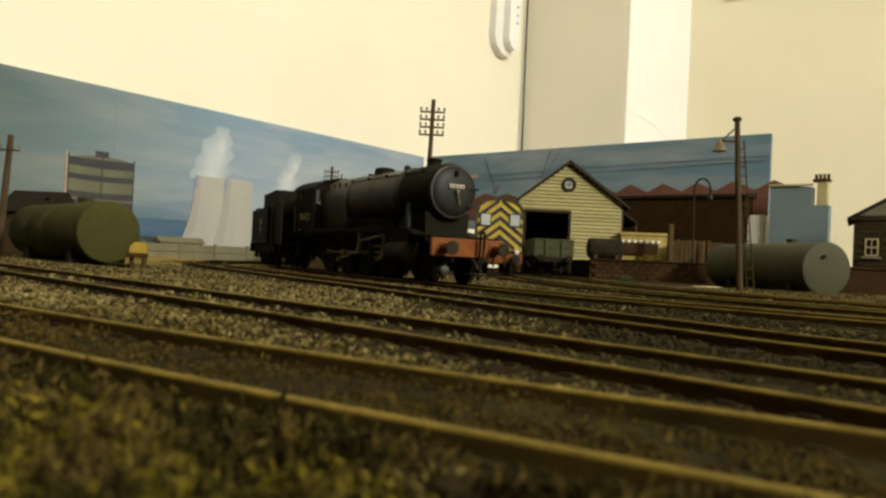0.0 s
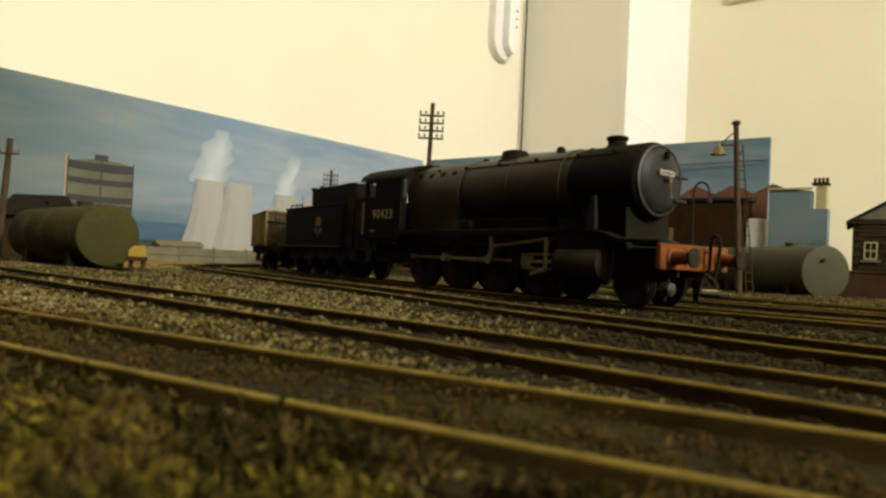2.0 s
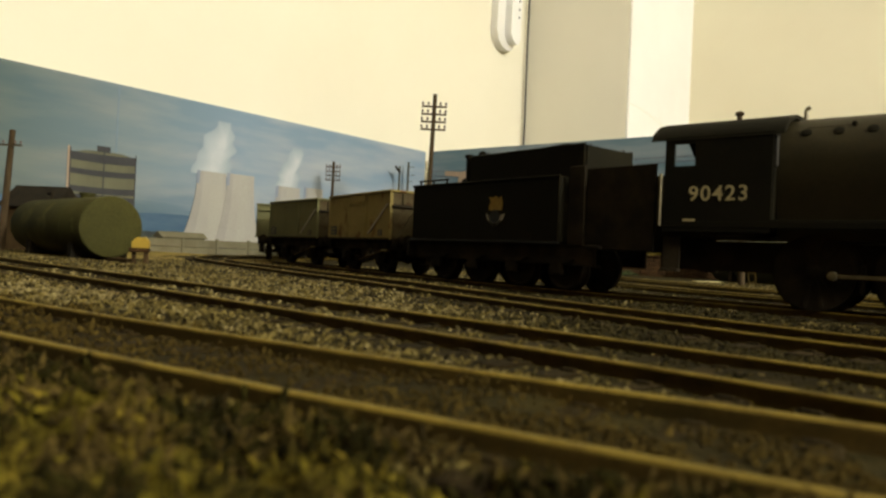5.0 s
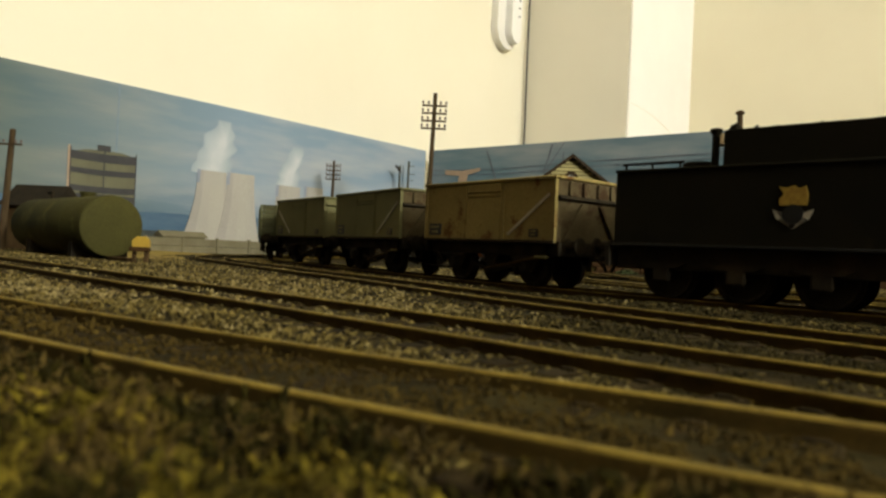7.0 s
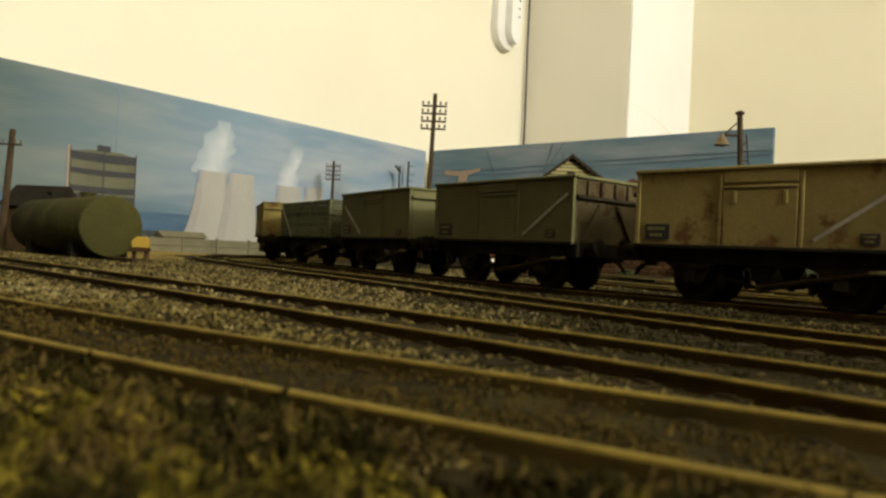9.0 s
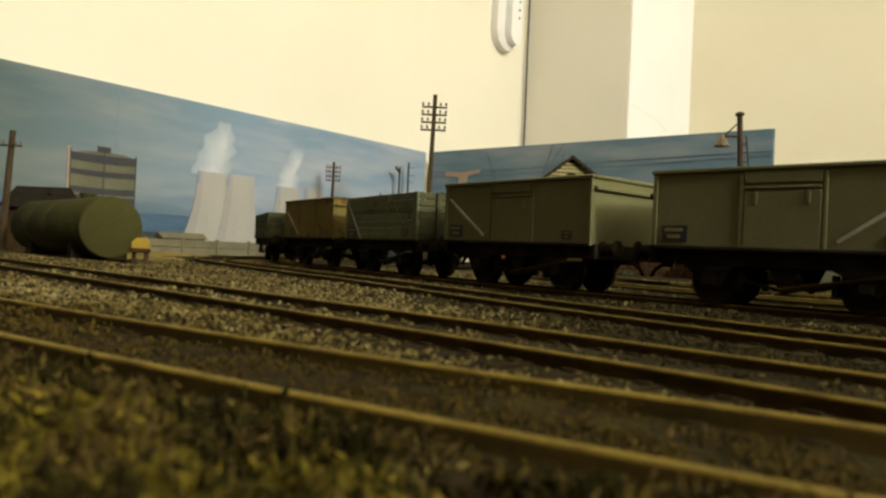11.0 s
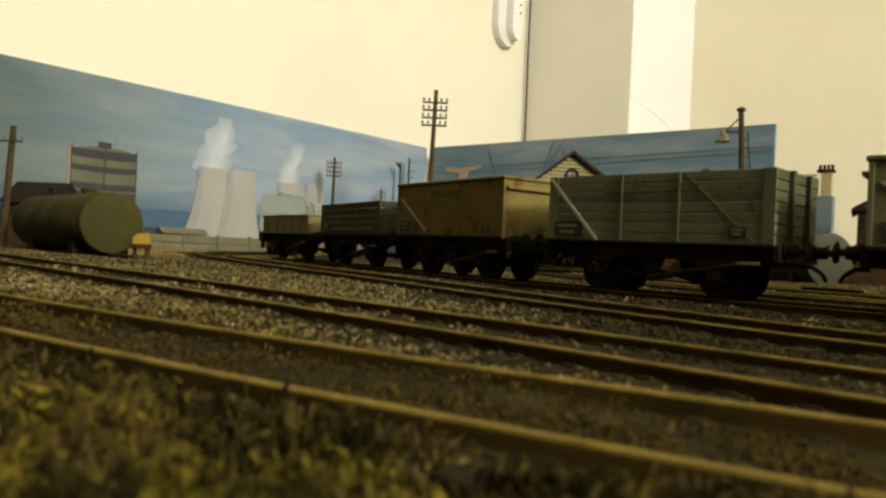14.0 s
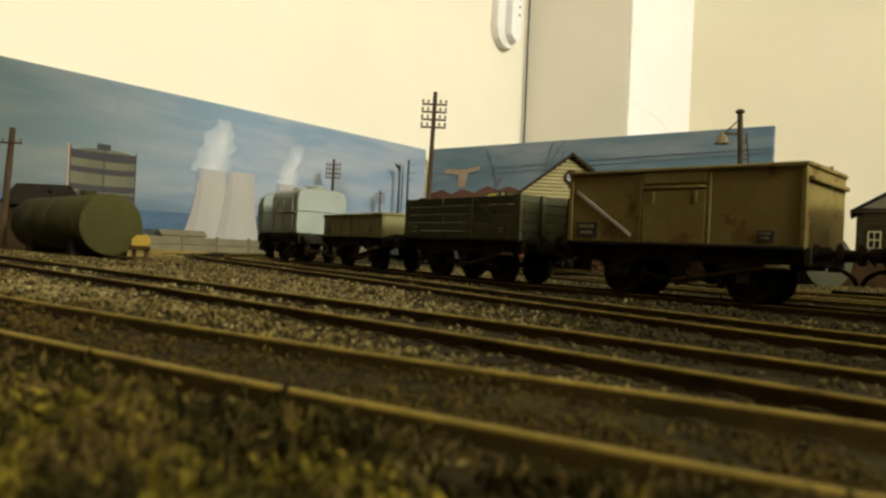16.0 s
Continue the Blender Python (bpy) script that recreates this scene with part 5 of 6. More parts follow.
def tender(s0):
    v = thing("locomotive_tender", 0, 0, RAIL, 0, "weathered black eight-wheeled tender coupled behind the locomotive", "tender", "the train")
    h = 46.0
    tank = Mesh()
    tank.box(-6, 0, 24.8, h * 2 - 16, 31.5, 21.0, .6)
    tank.link("tank", M_LOCO, v)
    for s in (-1, 1):
        Mesh().box(-6, s * 15.9, 35.1, h * 2 - 16, .6, .8, .2).link("tank_beading", M_LOCO, v)
        Mesh().box(-6, s * 15.95, 14.6, h * 2 - 15, .5, .7, .1).link("bottom_beading", M_SMOKE, v)
        Mesh().box(11.3, s * 11.6, 38.4, 53, .8, 13.8, .3).link("coal_side", M_LOCO, v)
        Mesh().box(h - 9, s * 13.6, 26, 6, .8, 24, .2).link("front_screen", M_BLACK, v)
        # black sheet put in for the shade between tender and cab
        Mesh().box(h + 5.5, s * 12.2, 25, 24, .8, 24, .2).link("gangway_door", M_BLACK, v)
        Mesh().box(0, s * 12.4, 11.0, h * 2 - 4, 1.4, 6.4, .3).link("side_frame", M_BLACK, v)
        for x in (-30, -10, 10, 30):
            Mesh().box(x, s * 13.5, 6.8, 5.0, 1.8, 4.2, .5).link("axle_box", M_BLACK, v)
            Mesh().prism([(x - 7, 9.8), (x - 5, 8.6), (x, 8.0), (x + 5, 8.6), (x + 7, 9.8)], s * 13.0, s * 14.4, "y").link("spring", M_BLACK, v)
        # the emblem on the tank side, as plain shapes
        e = Mesh().prism([(-.1, 21.6), (7.1, 21.6), (8.1, 24.0), (6.1, 23.2), (3.5, 19.2), (.9, 23.2), (-1.1, 24.0)], s * 15.75, s * 16.0, "y").link("emblem_scroll", M_STRIPE, v, "pale emblem scroll")
        Mesh().tube((3.5, s * 15.7, 22.8), (3.5, s * 16.02, 22.8), 2.4, n=20).link("emblem_disc", M_SMOKE, e)
        Mesh().prism([(.4, 25.0), (6.6, 25.0), (6.9, 27.4), (6.2, 29.6), (4.8, 29.0), (3.6, 29.8), (2.0, 29.2), (.2, 29.6), (1.4, 27.8), (.4, 26.6)], s * 15.75, s * 16.0, "y").link("emblem_top", M_GOLD, e, "golden emblem top")
    Mesh().box(-15, 0, 38.4, .8, 23, 13.8, .2).link("coal_back", M_LOCO, v)
    coal = []
    for i in range(700):
        coal.append((random.uniform(-13.5, 36), random.uniform(-10.5, 10.5), random.uniform(43, 45.4)))
    heap = stones("coal", "", coal, 1.0, 2.0, M_COAL, "coal")
    heap.parent = v
    del heap["category"]
    del heap["kind"]
    Mesh().prism([(38, 31.5), (38, 44.6), (30, 45.8), (-14.5, 44.4), (-14.5, 31.5)], -11.0, 11.0, "y").link("coal_space", M_LOCO, v)
    Mesh().turned((-26, 0, 35), (-26, 0, 41), [(0, 5), (3, 5), (3.6, 4.4), (3.8, .5)], n=20).link("filler", M_LOCO, v)
    Mesh().tube((-18, -10, 35), (-18, -10, 45.0), 1.0, n=12).link("vent_pipe", M_LOCO, v)
    Mesh().turned((-18, -10, 44.6), (-18, -10, 47), [(0, 1.1), (.6, 1.6), (1.4, 1.6), (1.7, .5)], n=12).link("vent_cap", M_LOCO, v)
    Mesh().turned((-14.1, -7, 45), (-14.1, -7, 49), [(0, 1.2), (1.2, 1.6), (2.2, 1.2), (2.6, .3)], n=12).link("tool_knob", M_LOCO, v)
    for s in (-1, 1):
        for x in (-42, -34, -26):
            Mesh().tube((x, s * 13.5, 35), (x, s * 13.5, 37.4), .35, n=6).link("rail_post", M_LOCO, v)
        Mesh().pipe([(-43, s * 13.5, 37.2), (-25, s * 13.5, 37.2)], .35, 6).link("hand_rail", M_LOCO, v)
    Mesh().box(h - 2, 0, 13.5, 5, 29, 1.2, .2).link("fall_plate", M_BLACK, v)
    Mesh().box(-h + .4, 0, 11.2, 1.8, 32, 6.0, .3).link("rear_beam", M_BLACK, v)
    buffers(v, -h - .4, -1, 13.6)
    hook(v, -h - .4, -1)
    for x in (-30, -10, 10, 30):
        wheelset(v, x, 7.2)
    VEHICLES.append((v, s0, 20.0))


LOCO = locomotive(1195.0)
tender(1058.5)
mineral_wagon(M_RUSTY, 1, 964.0, "rust-stained tan steel mineral wagon with a pale stripe")
mineral_wagon(M_GREY, 1, 880.0, "grey steel mineral wagon with a pale slanting stripe")
mineral_wagon(M_GREY, -1, 797.0, "plain grey steel mineral wagon with a pale stripe", plain=True)
plank_wagon(M_GREYP, 7, 33.6, 712.5, "grey seven-plank wooden wagon with a pale stripe", -1)
mineral_wagon(M_TAN, -1, 630.0, "tan rust-patched steel mineral wagon", plain=True)
plank_wagon(M_DARKP, 5, 29.4, 547.0, "dark grey five-plank open wagon")
low_wagon(461.0)
hopper_wagon(370.0)
hopper_wagon(318.0)


# ---- lineside things ----
def storage_tank(x, y, z, ax, ay, length, r, material, label, bands=0):
    """A lying cylinder with dished ends on two cradles; the visible end at x, y."""
    turn = math.degrees(math.atan2(ay, ax))
    v = thing("storage_tank", x, y, 0, turn, label, "storage tank", "storage tanks")
    Mesh().turned((0, 0, z), (length, 0, z), [(-1.0, .5), (-.9, r * .5), (-.5, r * .88), (-.1, r * .985), (.5, r), (length - .8, r), (length + .2, r * .97), (length + 1.3, r * .8), (length + 2.0, r * .45), (length + 2.2, .5)], n=48).link("tank_shell", material, v)
    for u in (.0, .25, .5, .75, 1.0):
        Mesh().turned((u * (length - 2) + .4, 0, z), (length, 0, z), [(0, r - .5), (.1, r + .08), (1.1, r + .08), (1.2, r - .5)], n=48).link("seam_band", material, v)
    for u in (.12, .72):
        c = Mesh()
        c.prism([(-r * .9, 0), (r * .9, 0), (r * .9, z * .55), (r * .55, z * .42), (0, z - r + .4), (-r * .55, z * .42), (-r * .9, z * .55)], length * u, length * u + 5, "x")
        c.link("cradle", M_BLACK, v)
    Mesh().turned((length * .3, 0, z + r - .3), (length * .3, 0, z + r + 4), [(0, 3.4), (1.6, 3.4), (1.7, 4.0), (2.6, 4.0), (2.9, .5)], n=20).link("manhole", material, v)
    Mesh().pipe([(length * .8, 0, z + r - .3), (length * .8, 0, z + r + 3.5), (length * .86, 0, z + r + 3.5)], .9, 8).link("vent_pipe", M_BLACK, v)
    if material is M_TANKG:
        Mesh().turned((-2.0, 3.5, z + r * .45), (-3.4, 3.5, z + r * .45), [(0, 1.2), (.9, 1.2), (1.1, .6)], n=12).link("end_fitting", M_BLACK, v)
    return v


tl = storage_tank(-160, 335, 18.4, -.72, .69, 110, 14.8, M_TANK, "olive-grey cylindrical storage tank on dark cradles")
tr_ = storage_tank(236, 425, 17.2, -.17, .98, 108, 16.6, M_TANKG, "grey cylindrical storage tank beside the yard")
# baulks under the first tank
for i in range(3):
    b_ = Mesh().box(0, 0, 1.8, 24 - 4 * i, 4, 3.6, .4).link("timber_baulk", M_WOOD)
    b_.matrix_basis = at(-152 - 17 * i, 329 + 22 * i, 0.2, -42 + 4 * i)
    tagged(b_, "dark timber baulk lying under a tank", "timber", "timber baulks")


def yard_lamp():
    v = thing("yard_lamp", 179, 415, 0, 0, "tall brown yard lamp post with ladder and bell-shaped shade", "lamp post")
    Mesh().tube((0, 0, 0), (-5.6, 0, 104), 2.0, 1.5, n=12).link("post", M_POLE, v)
    Mesh().turned((-5.6, 0, 103), (-5.6, 0, 108), [(0, 1.6), (.5, 2.6), (1.6, 2.6), (2.6, 1.4), (2.8, .3)], n=14).link("finial", M_POLE, v)
    Mesh().pipe([(-4.8, 0, 91), (-14, -1, 90.5)], .7, 8).link("arm", M_POLE, v)
    Mesh().pipe([(-5.2, 0, 100), (-10, -.5, 95.5), (-14.5, -1, 91)], .45, 8).link("stay", M_POLE, v)
    s = Mesh().turned((-16, -1, 91.5), (-16, -1, 82), [(0, .9), (1.5, 1.4), (3, 2.6), (5.5, 3.4), (6.6, 4.6), (7.0, 4.7), (6.6, 4.2), (5.0, 2.9)], n=20).link("shade", M_LAMPSHADE, v, "dull brass bell-shaped shade")
    Mesh().turned((-16, -1, 87), (-16, -1, 83), [(0, .8), (1, 1.8), (2.6, 1.8), (3.6, .5)], n=12).link("bulb", M_WHITE, s)
    lad = Mesh()
    for o in (-2.1, 2.1):
        lad.pipe([(8.5 + o, 4, .4), (-2.2 + o, 2.5, 92)], .4, 6)
    ladder = lad.link("ladder", M_RAILSIDE, v, "thin rusty ladder")
    for i in range(16):
        u = (i + .7) / 16.5
        Mesh().tube((8.5 - 10.7 * u - 2.1, 4 - 1.5 * u, 92 * u), (8.5 - 10.7 * u + 2.1, 4 - 1.5 * u, 92 * u), .32, n=6).link("rung", M_RAILSIDE, ladder)
    for z, o in ((86, -.5), (60, 2.6)):
        Mesh().pipe([(-5 * z / 104, 0, z), (o, 2.6, z)], .4, 6).link("bracket", M_POLE, v)


yard_lamp()


def swan_lamp():
    v = thing("swan_neck_lamp", 188, 520, 18, 0, "thin dark swan-neck lamp on the platform", "lamp post")
    pts_ = [(0, 0, 0), (-.6, 0, 48)] + [(5.4 - 6 * math.cos(a * math.pi / 8), 0, 55 + 8.5 * math.sin(a * math.pi / 8)) for a in range(0, 9)] + [(11.4, 0, 51)]
    Mesh().pipe(pts_, .75, 8).link("post", M_BLACK, v)
    Mesh().turned((11.4, 0, 52), (11.4, 0, 46), [(0, .8), (1, 1.5), (3.6, 2.0), (4.0, 1.6)], n=14).link("lantern", M_SMOKE, v)
    Mesh().turned((0, 0, 0), (0, 0, 6), [(0, 1.8), (3, 1.6), (4, .9)], n=12).link("foot", M_BLACK, v)


swan_lamp()


def telegraph_pole(x, y, top, arms, span, thick, lean, group, arm0=10.0, step=6.6, label="brown wooden telegraph pole with crossarms and insulators"):
    v = thing("telegraph_pole", x, y, 0, 0, label, "telegraph pole", group)
    Mesh().tube((0, 0, 0), (lean, 0, top), thick * .62, thick * .45, n=12).link("pole", M_POLE, v)
    Mesh().turned((lean, 0, top - .4), (lean, 0, top + 2), [(0, thick * .5), (.6, thick * .5), (1.2, .1)], n=12).link("cap", M_POLE, v)
    for i in range(arms):
        z = top - arm0 - step * i
        cx = lean * z / top
        arm = Mesh().box(cx, -thick * .5, z, span, span * .06, span * .07, .1).link("crossarm", M_POLE, v)
        for k in (-.46, -.24, .24, .46):
            Mesh().turned((cx + k * span, -thick * .5, z + span * .03), (cx + k * span, -thick * .5, z + 6), [(0, span * .015), (span * .05, span * .018), (span * .055, span * .05), (span * .13, span * .045), (span * .16, span * .02)], n=10).link("insulator", M_INSUL, arm)
    return v


telegraph_pole(-17, 640, 158, 4, 23, 4.2, 3.5, "telegraph poles", 11.5, 7.0)
p = room(-188, 32)
telegraph_pole(p.x, p.y, 103, 4, 15.5, 3.0, .5, "telegraph poles", 5.5, 4.6)
p = room(-98, 16)
telegraph_pole(p.x, p.y, 79, 4, 11, 2.2, 0, "telegraph poles", 4, 3.4)
telegraph_pole(-267, 420, 75, 1, 15, 3.6, 4.0, "telegraph poles", 9, 6, "brown wooden telegraph pole with one crossarm")


def signal():
    p = room(-64, 14)
    v = thing("semaphore_signal", p.x, p.y, 0, TURN_A, "slim pale semaphore signal post with a dark arm", "signal")
    Mesh().tube((0, 0, 0), (0, 0, 114), 1.5, 1.2, n=10).link("post", M_TANKG, v)
    m = Matrix.Translation((-4.5, -1.4, 110)) @ Matrix.Rotation(radians(38), 4, "Y")
    Mesh().box(0, 0, 0, 12, .8, 3.0, .1, m=m).link("arm", M_BLACK, v)
    Mesh().tube((0, 0, 112), (0, 0, 116), .7, .3, n=8).link("finial", M_CONC, v)
    p = room(-47, 13)
    v = thing("line_post", p.x, p.y, 0, TURN_A, "slim grey steel mast with short side brackets", "mast")
    Mesh().tube((0, 0, 0), (0, 0, 122), 1.5, 1.2, n=10).link("mast", M_TANKG, v)
    for z, d in ((116, 11), (106, 12), (98, 9)):
        Mesh().pipe([(0, 0, z), (d, 0, z + 1.2)], .4, 6).link("bracket", M_TANKG, v)


signal()


def weatherboard_shed():
    v = thing("goods_shed", 0, 0, 0, 0, "cream weatherboarded goods shed with dark roof edges and open doorway", "shed")
    x0, x1, y0, y1, ez, ax, az = 68.0, 166.0, 640.0, 722.0, 71.0, 114.5, 106.0
    # front wall behind the boards, with the doorway and the round window left open
    n_ = 20
    ring = [(114.5 + 5.2 * math.cos(2 * math.pi * i / n_), 85.5 + 5.2 * math.sin(2 * math.pi * i / n_)) for i in range(n_)]
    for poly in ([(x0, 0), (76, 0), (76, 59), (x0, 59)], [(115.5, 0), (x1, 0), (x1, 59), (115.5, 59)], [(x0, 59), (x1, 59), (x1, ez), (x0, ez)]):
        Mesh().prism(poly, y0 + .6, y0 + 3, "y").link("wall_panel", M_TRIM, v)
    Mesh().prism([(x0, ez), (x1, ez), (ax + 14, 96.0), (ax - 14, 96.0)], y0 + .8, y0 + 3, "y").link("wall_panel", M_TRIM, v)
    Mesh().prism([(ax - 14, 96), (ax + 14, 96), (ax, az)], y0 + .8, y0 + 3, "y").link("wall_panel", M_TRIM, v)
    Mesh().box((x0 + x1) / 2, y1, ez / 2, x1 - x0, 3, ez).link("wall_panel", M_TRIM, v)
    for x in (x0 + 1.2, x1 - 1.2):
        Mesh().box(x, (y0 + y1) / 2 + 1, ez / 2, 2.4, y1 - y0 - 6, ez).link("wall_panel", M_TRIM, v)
    h = 3.3
    z = 3.0
    while z < az - 2:
        if z <= ez:
            l, r_ = x0, x1
        else:
            u = (z + h - ez) / (az - ez)
            if u >= .97:
                break
            l, r_ = x0 + (ax - x0) * u, x1 - (x1 - ax) * u
        spans = [(l, r_)]
        if z + h * .5 < 59:
            spans = [(l, 76), (115.5, r_)]
        elif abs(z + h * .5 - 85.5) < 5.6:
            hw = math.sqrt(max(6.2 ** 2 - (z + h * .5 - 85.5) ** 2, 4)) - .6
            spans = [(l, 114.5 - hw), (114.5 + hw, r_)]
        for a_, b_ in spans:
            if b_ - a_ < 1:
                continue
            # a gap bares the dark wall, painting a shadow line under each board
            Mesh().prism([(y0 + .5, z + .55), (y0 - 1.2, z + .55), (y0 - .1, z + h), (y0 + .5, z + h)], a_, b_, "x").link("weatherboard", M_BOARDING, v)
        z += h
    w = Mesh()
    for i in range(n_):
        a, b = 2 * math.pi * i / n_, 2 * math.pi * (i + 1) / n_
        w.prism([(114.5 + r * math.cos(q), 85.5 + r * math.sin(q)) for r, q in ((4.0, a), (6.6, a), (6.6, b), (4.0, b))], y0 - 2.0, y0 + 1, "y")
    win = w.link("round_window", M_TRIM, v, "round dark window frame")
    Mesh().tube((114.5, y0 - .6, 85.5), (114.5, y0 + .4, 85.5), 4.2, n=20).link("pane", M_GLASS, win)
    Mesh().box(114.5, y0 - 1, 85.5, .5, .8, 8).link("glazing_bar", M_TRIM, win)
    Mesh().box(114.5, y0 - 1, 85.5, 8, .8, .7).link("glazing_bar", M_TRIM, win)
    for a, b in (((x0 - 5, ez - 3.6), (ax, az + 2.2)), ((x1 + 5, ez - 3.6), (ax, az + 2.2))):
        Mesh().prism([a, b, (b[0], b[1] - 2.2), (a[0], a[1] - 2.2)], y0 - 5, y1 + 4, "y").link("roof_slope", M_ROOF, v)
        Mesh().prism([(a[0], a[1] - .2), (b[0], b[1] - .2), (b[0], b[1] - 3.4), (a[0], a[1] - 3.0)], y0 - 5.8, y0 - 5.0, "y").link("barge_board", M_TRIM, v)
    for a, b in ((75.0, 0), (116.5, 0)):
        Mesh().box(a, y0 - 1.3, 30, 2.2, 2.4, 60, .3).link("door_post", M_TRIM, v)
    Mesh().box(95.7, y0 - 1.3, 60.4, 44, 2.4, 2.6, .3).link("door_lintel", M_TRIM, v)
    for x in (x0 + .6, x1 - .6):
        Mesh().box(x, y0 - .6, ez / 2, 1.6, 1.6, ez, .3).link("corner_board", M_TRIM, v)
    # the lean-to roof on the far side
    Mesh().prism([(x1, 66), (x1 + 16, 54), (x1 + 16, 51), (x1, 63)], y0 + 6, y1 - 6, "y").link("lean_to_roof", M_ROOF, v)
    for y in (y0 + 8, y1 - 9):
        Mesh().box(x1 + 14.4, y, 26, 2, 2, 52, .3).link("lean_to_post", M_WOOD, v)


weatherboard_shed()


def diesel_shunter():
    """A small yard diesel, its striped cab end towards the yard; local -y is that end."""
    v = thing("diesel_shunter", 41, 497, RAIL, 0, "small diesel shunter with black and yellow chevron cab end", "locomotive")
    prof = [(-16.2, 17), (-16.2, 43), (-14.6, 48.5), (-9.5, 52.2), (0, 53.6), (9.5, 52.2), (14.6, 48.5), (16.2, 43), (16.2, 17)]
    Mesh().prism(prof, 0, 30, "y").link("cab", M_GREENL, v)
    Mesh().prism([(x * 1.03, z + .7) for x, z in prof[1:-1]] + [(x * .98, z - .5) for x, z in prof[1:-1]][::-1], -1.5, 32, "y").link("cab_roof", M_TANKG, v)
    end = Mesh().prism([(x * .985, z) for x, z in prof], -.5, 0, "y").link("cab_end", M_YELLOW, v, "yellow cab end with black chevrons")

    def inside(x, z):
        lim = 16.0 if z < 43 else (14.4 if z < 47.5 else (10 if z < 51 else 4))
        return 17.4 < z < 52.6 and abs(x) <= lim
    # chevrons: slanting black bars cut to the outline
    for s in (-1, 1):
        for k in range(9):
            c = 12 + 6.6 * k
            pts_ = []
            for i in range(17):
                x = i
                if inside(s * x, c + 1.5 - x * .78):
                    pts_.append((s * x, c - x * .78))
            if len(pts_) > 1:
                lo, hi = pts_[0], pts_[-1]
                Mesh().prism([lo, hi, (hi[0], hi[1] + 3.2), (lo[0], lo[1] + 3.2)], -.9, -.45, "y").link("chevron", M_WASP, end)
    for s in (-1, 1):
        win = Mesh().box(s * 10.4, -1.0, 38.5, 8.2, .6, 9.6, .6).link("window_frame", M_WASP, v)
        Mesh().box(s * 10.4, -1.4, 38.5, 6.6, .4, 8.0, .4).link("pane", M_GLASS, win)
        sw = Mesh().box(s * 16.3, 9, 38.5, .6, 10, 9.6, .3).link("window_frame", M_WASP, v)
        Mesh().box(s * 16.6, 9, 38.5, .4, 8, 8, .3).link("pane", M_GLASS, sw)
        Mesh().box(s * 16.4, 21, 32, .6, 9, 26, .3).link("cab_door", M_GREENL, v)
        Mesh().pipe([(s * 16.9, 15.6, 20), (s * 16.9, 15.6, 36)], .4, 6).link("handrail", M_WHITE, v)
        Mesh().turned((s * 11.4, -4, 11.0), (s * 11.4, -10, 11.0), [(0, 2.2), (2.6, 1.7), (3.6, 1.0), (5.0, 1.0), (5.1, 3.2), (5.6, 3.1), (5.8, 2)], n=18).link("buffer", M_SMOKE, v)
        Mesh().turned((s * 12.5, -4.4, 16.0), (s * 12.5, -6, 16.0), [(0, 1.5), (1, 1.5), (1.3, 1)], n=12).link("headlight", M_WHITE, v, "small pale headlight")
        Mesh().box(s * 12.2, 45, 9, 1.2, 96, 7, .3).link("side_frame", M_BLACK, v)
    for x in (-8, -4, 4, 8):
        Mesh().pipe([(x, -4.6, 12), (x, -6, 9), (x, -6, 5)], .55, 6).link("brake_hose", M_BLACK, v)
    Mesh().box(0, -3, 11.2, 33, 2, 7.6, .4).link("buffer_beam", M_ORANGE, v, "orange-red buffer beam")
    Mesh().box(0, 45, 15.6, 33, 98, 1.6, .3).link("running_plate", M_BLACK, v)
    Mesh().box(0, 62, 29, 22, 64, 26, 2.0).link("bonnet", M_GREENL, v)
    for y in (16, 46, 76):
        wheelset(v, 0, 7.5, 10).matrix_basis = at(0, y, 7.5, 90)
        WHEELS.pop()


diesel_shunter()
yard_wagon = plank_wagon(M_DARKP, 5, 29.0, 0, "dark grey plank wagon standing at the shed door", name="parked_plank_wagon")
VEHICLES.pop()
WHEELS.pop()
WHEELS.pop()
yard_wagon.matrix_basis = at(91, 596, RAIL, 90)
tagged(yard_wagon, category="open wagon", group="parked wagons")


def platform():
    """The raised brick loading bank beside the shed."""
    v = thing("loading_bank", 0, 0, 0, 0, "brown brick loading bank with earth on top", "loading bank", "", "structure")
    Mesh().prism([(120, 560), (238, 566), (300, 610), (300, 660), (168, 660), (168, 638), (120, 638)], 0, 17, "z").link("bank_fill", M_EARTH, v)
    for row in range(5):
        for i in range(17):
            x = 120 + i * 7.2 + (3.6 if row % 2 else 0)
            if x > 236:
                continue
            u = (x - 120) / 118
            Mesh().box(x + 3.4, 559 + 6 * u, 1.8 + row * 3.3, 6.7, 2.4, 3.0, .3).link("brick", M_BRICK, v)
    for i in range(8):
        Mesh().box(127 + 15 * i, 558.6 + .78 * i, 17.8, 14.6, 5, 1.6, .3).link("coping", M_BRICKD, v)


platform()
barrel = thing("lying_barrel_tank", 139, 592, 18, 0, "dark lying cylindrical tank on the loading bank", "tank")
Mesh().turned((-15, 0, 9.2), (15, 0, 9.2), [(0, .5), (.2, 5), (1.2, 8.0), (2.6, 8.8), (27.5, 8.8), (29, 8.0), (30, 5), (30.2, .5)], n=30).link("shell", M_BLACK, barrel)
for x in (-9, 9):
    Mesh().prism([(-8, 0), (8, 0), (7, 4), (0, 1.2), (-7, 4)], x - 1.5, x + 1.5, "x").link("chock", M_WOOD, barrel)

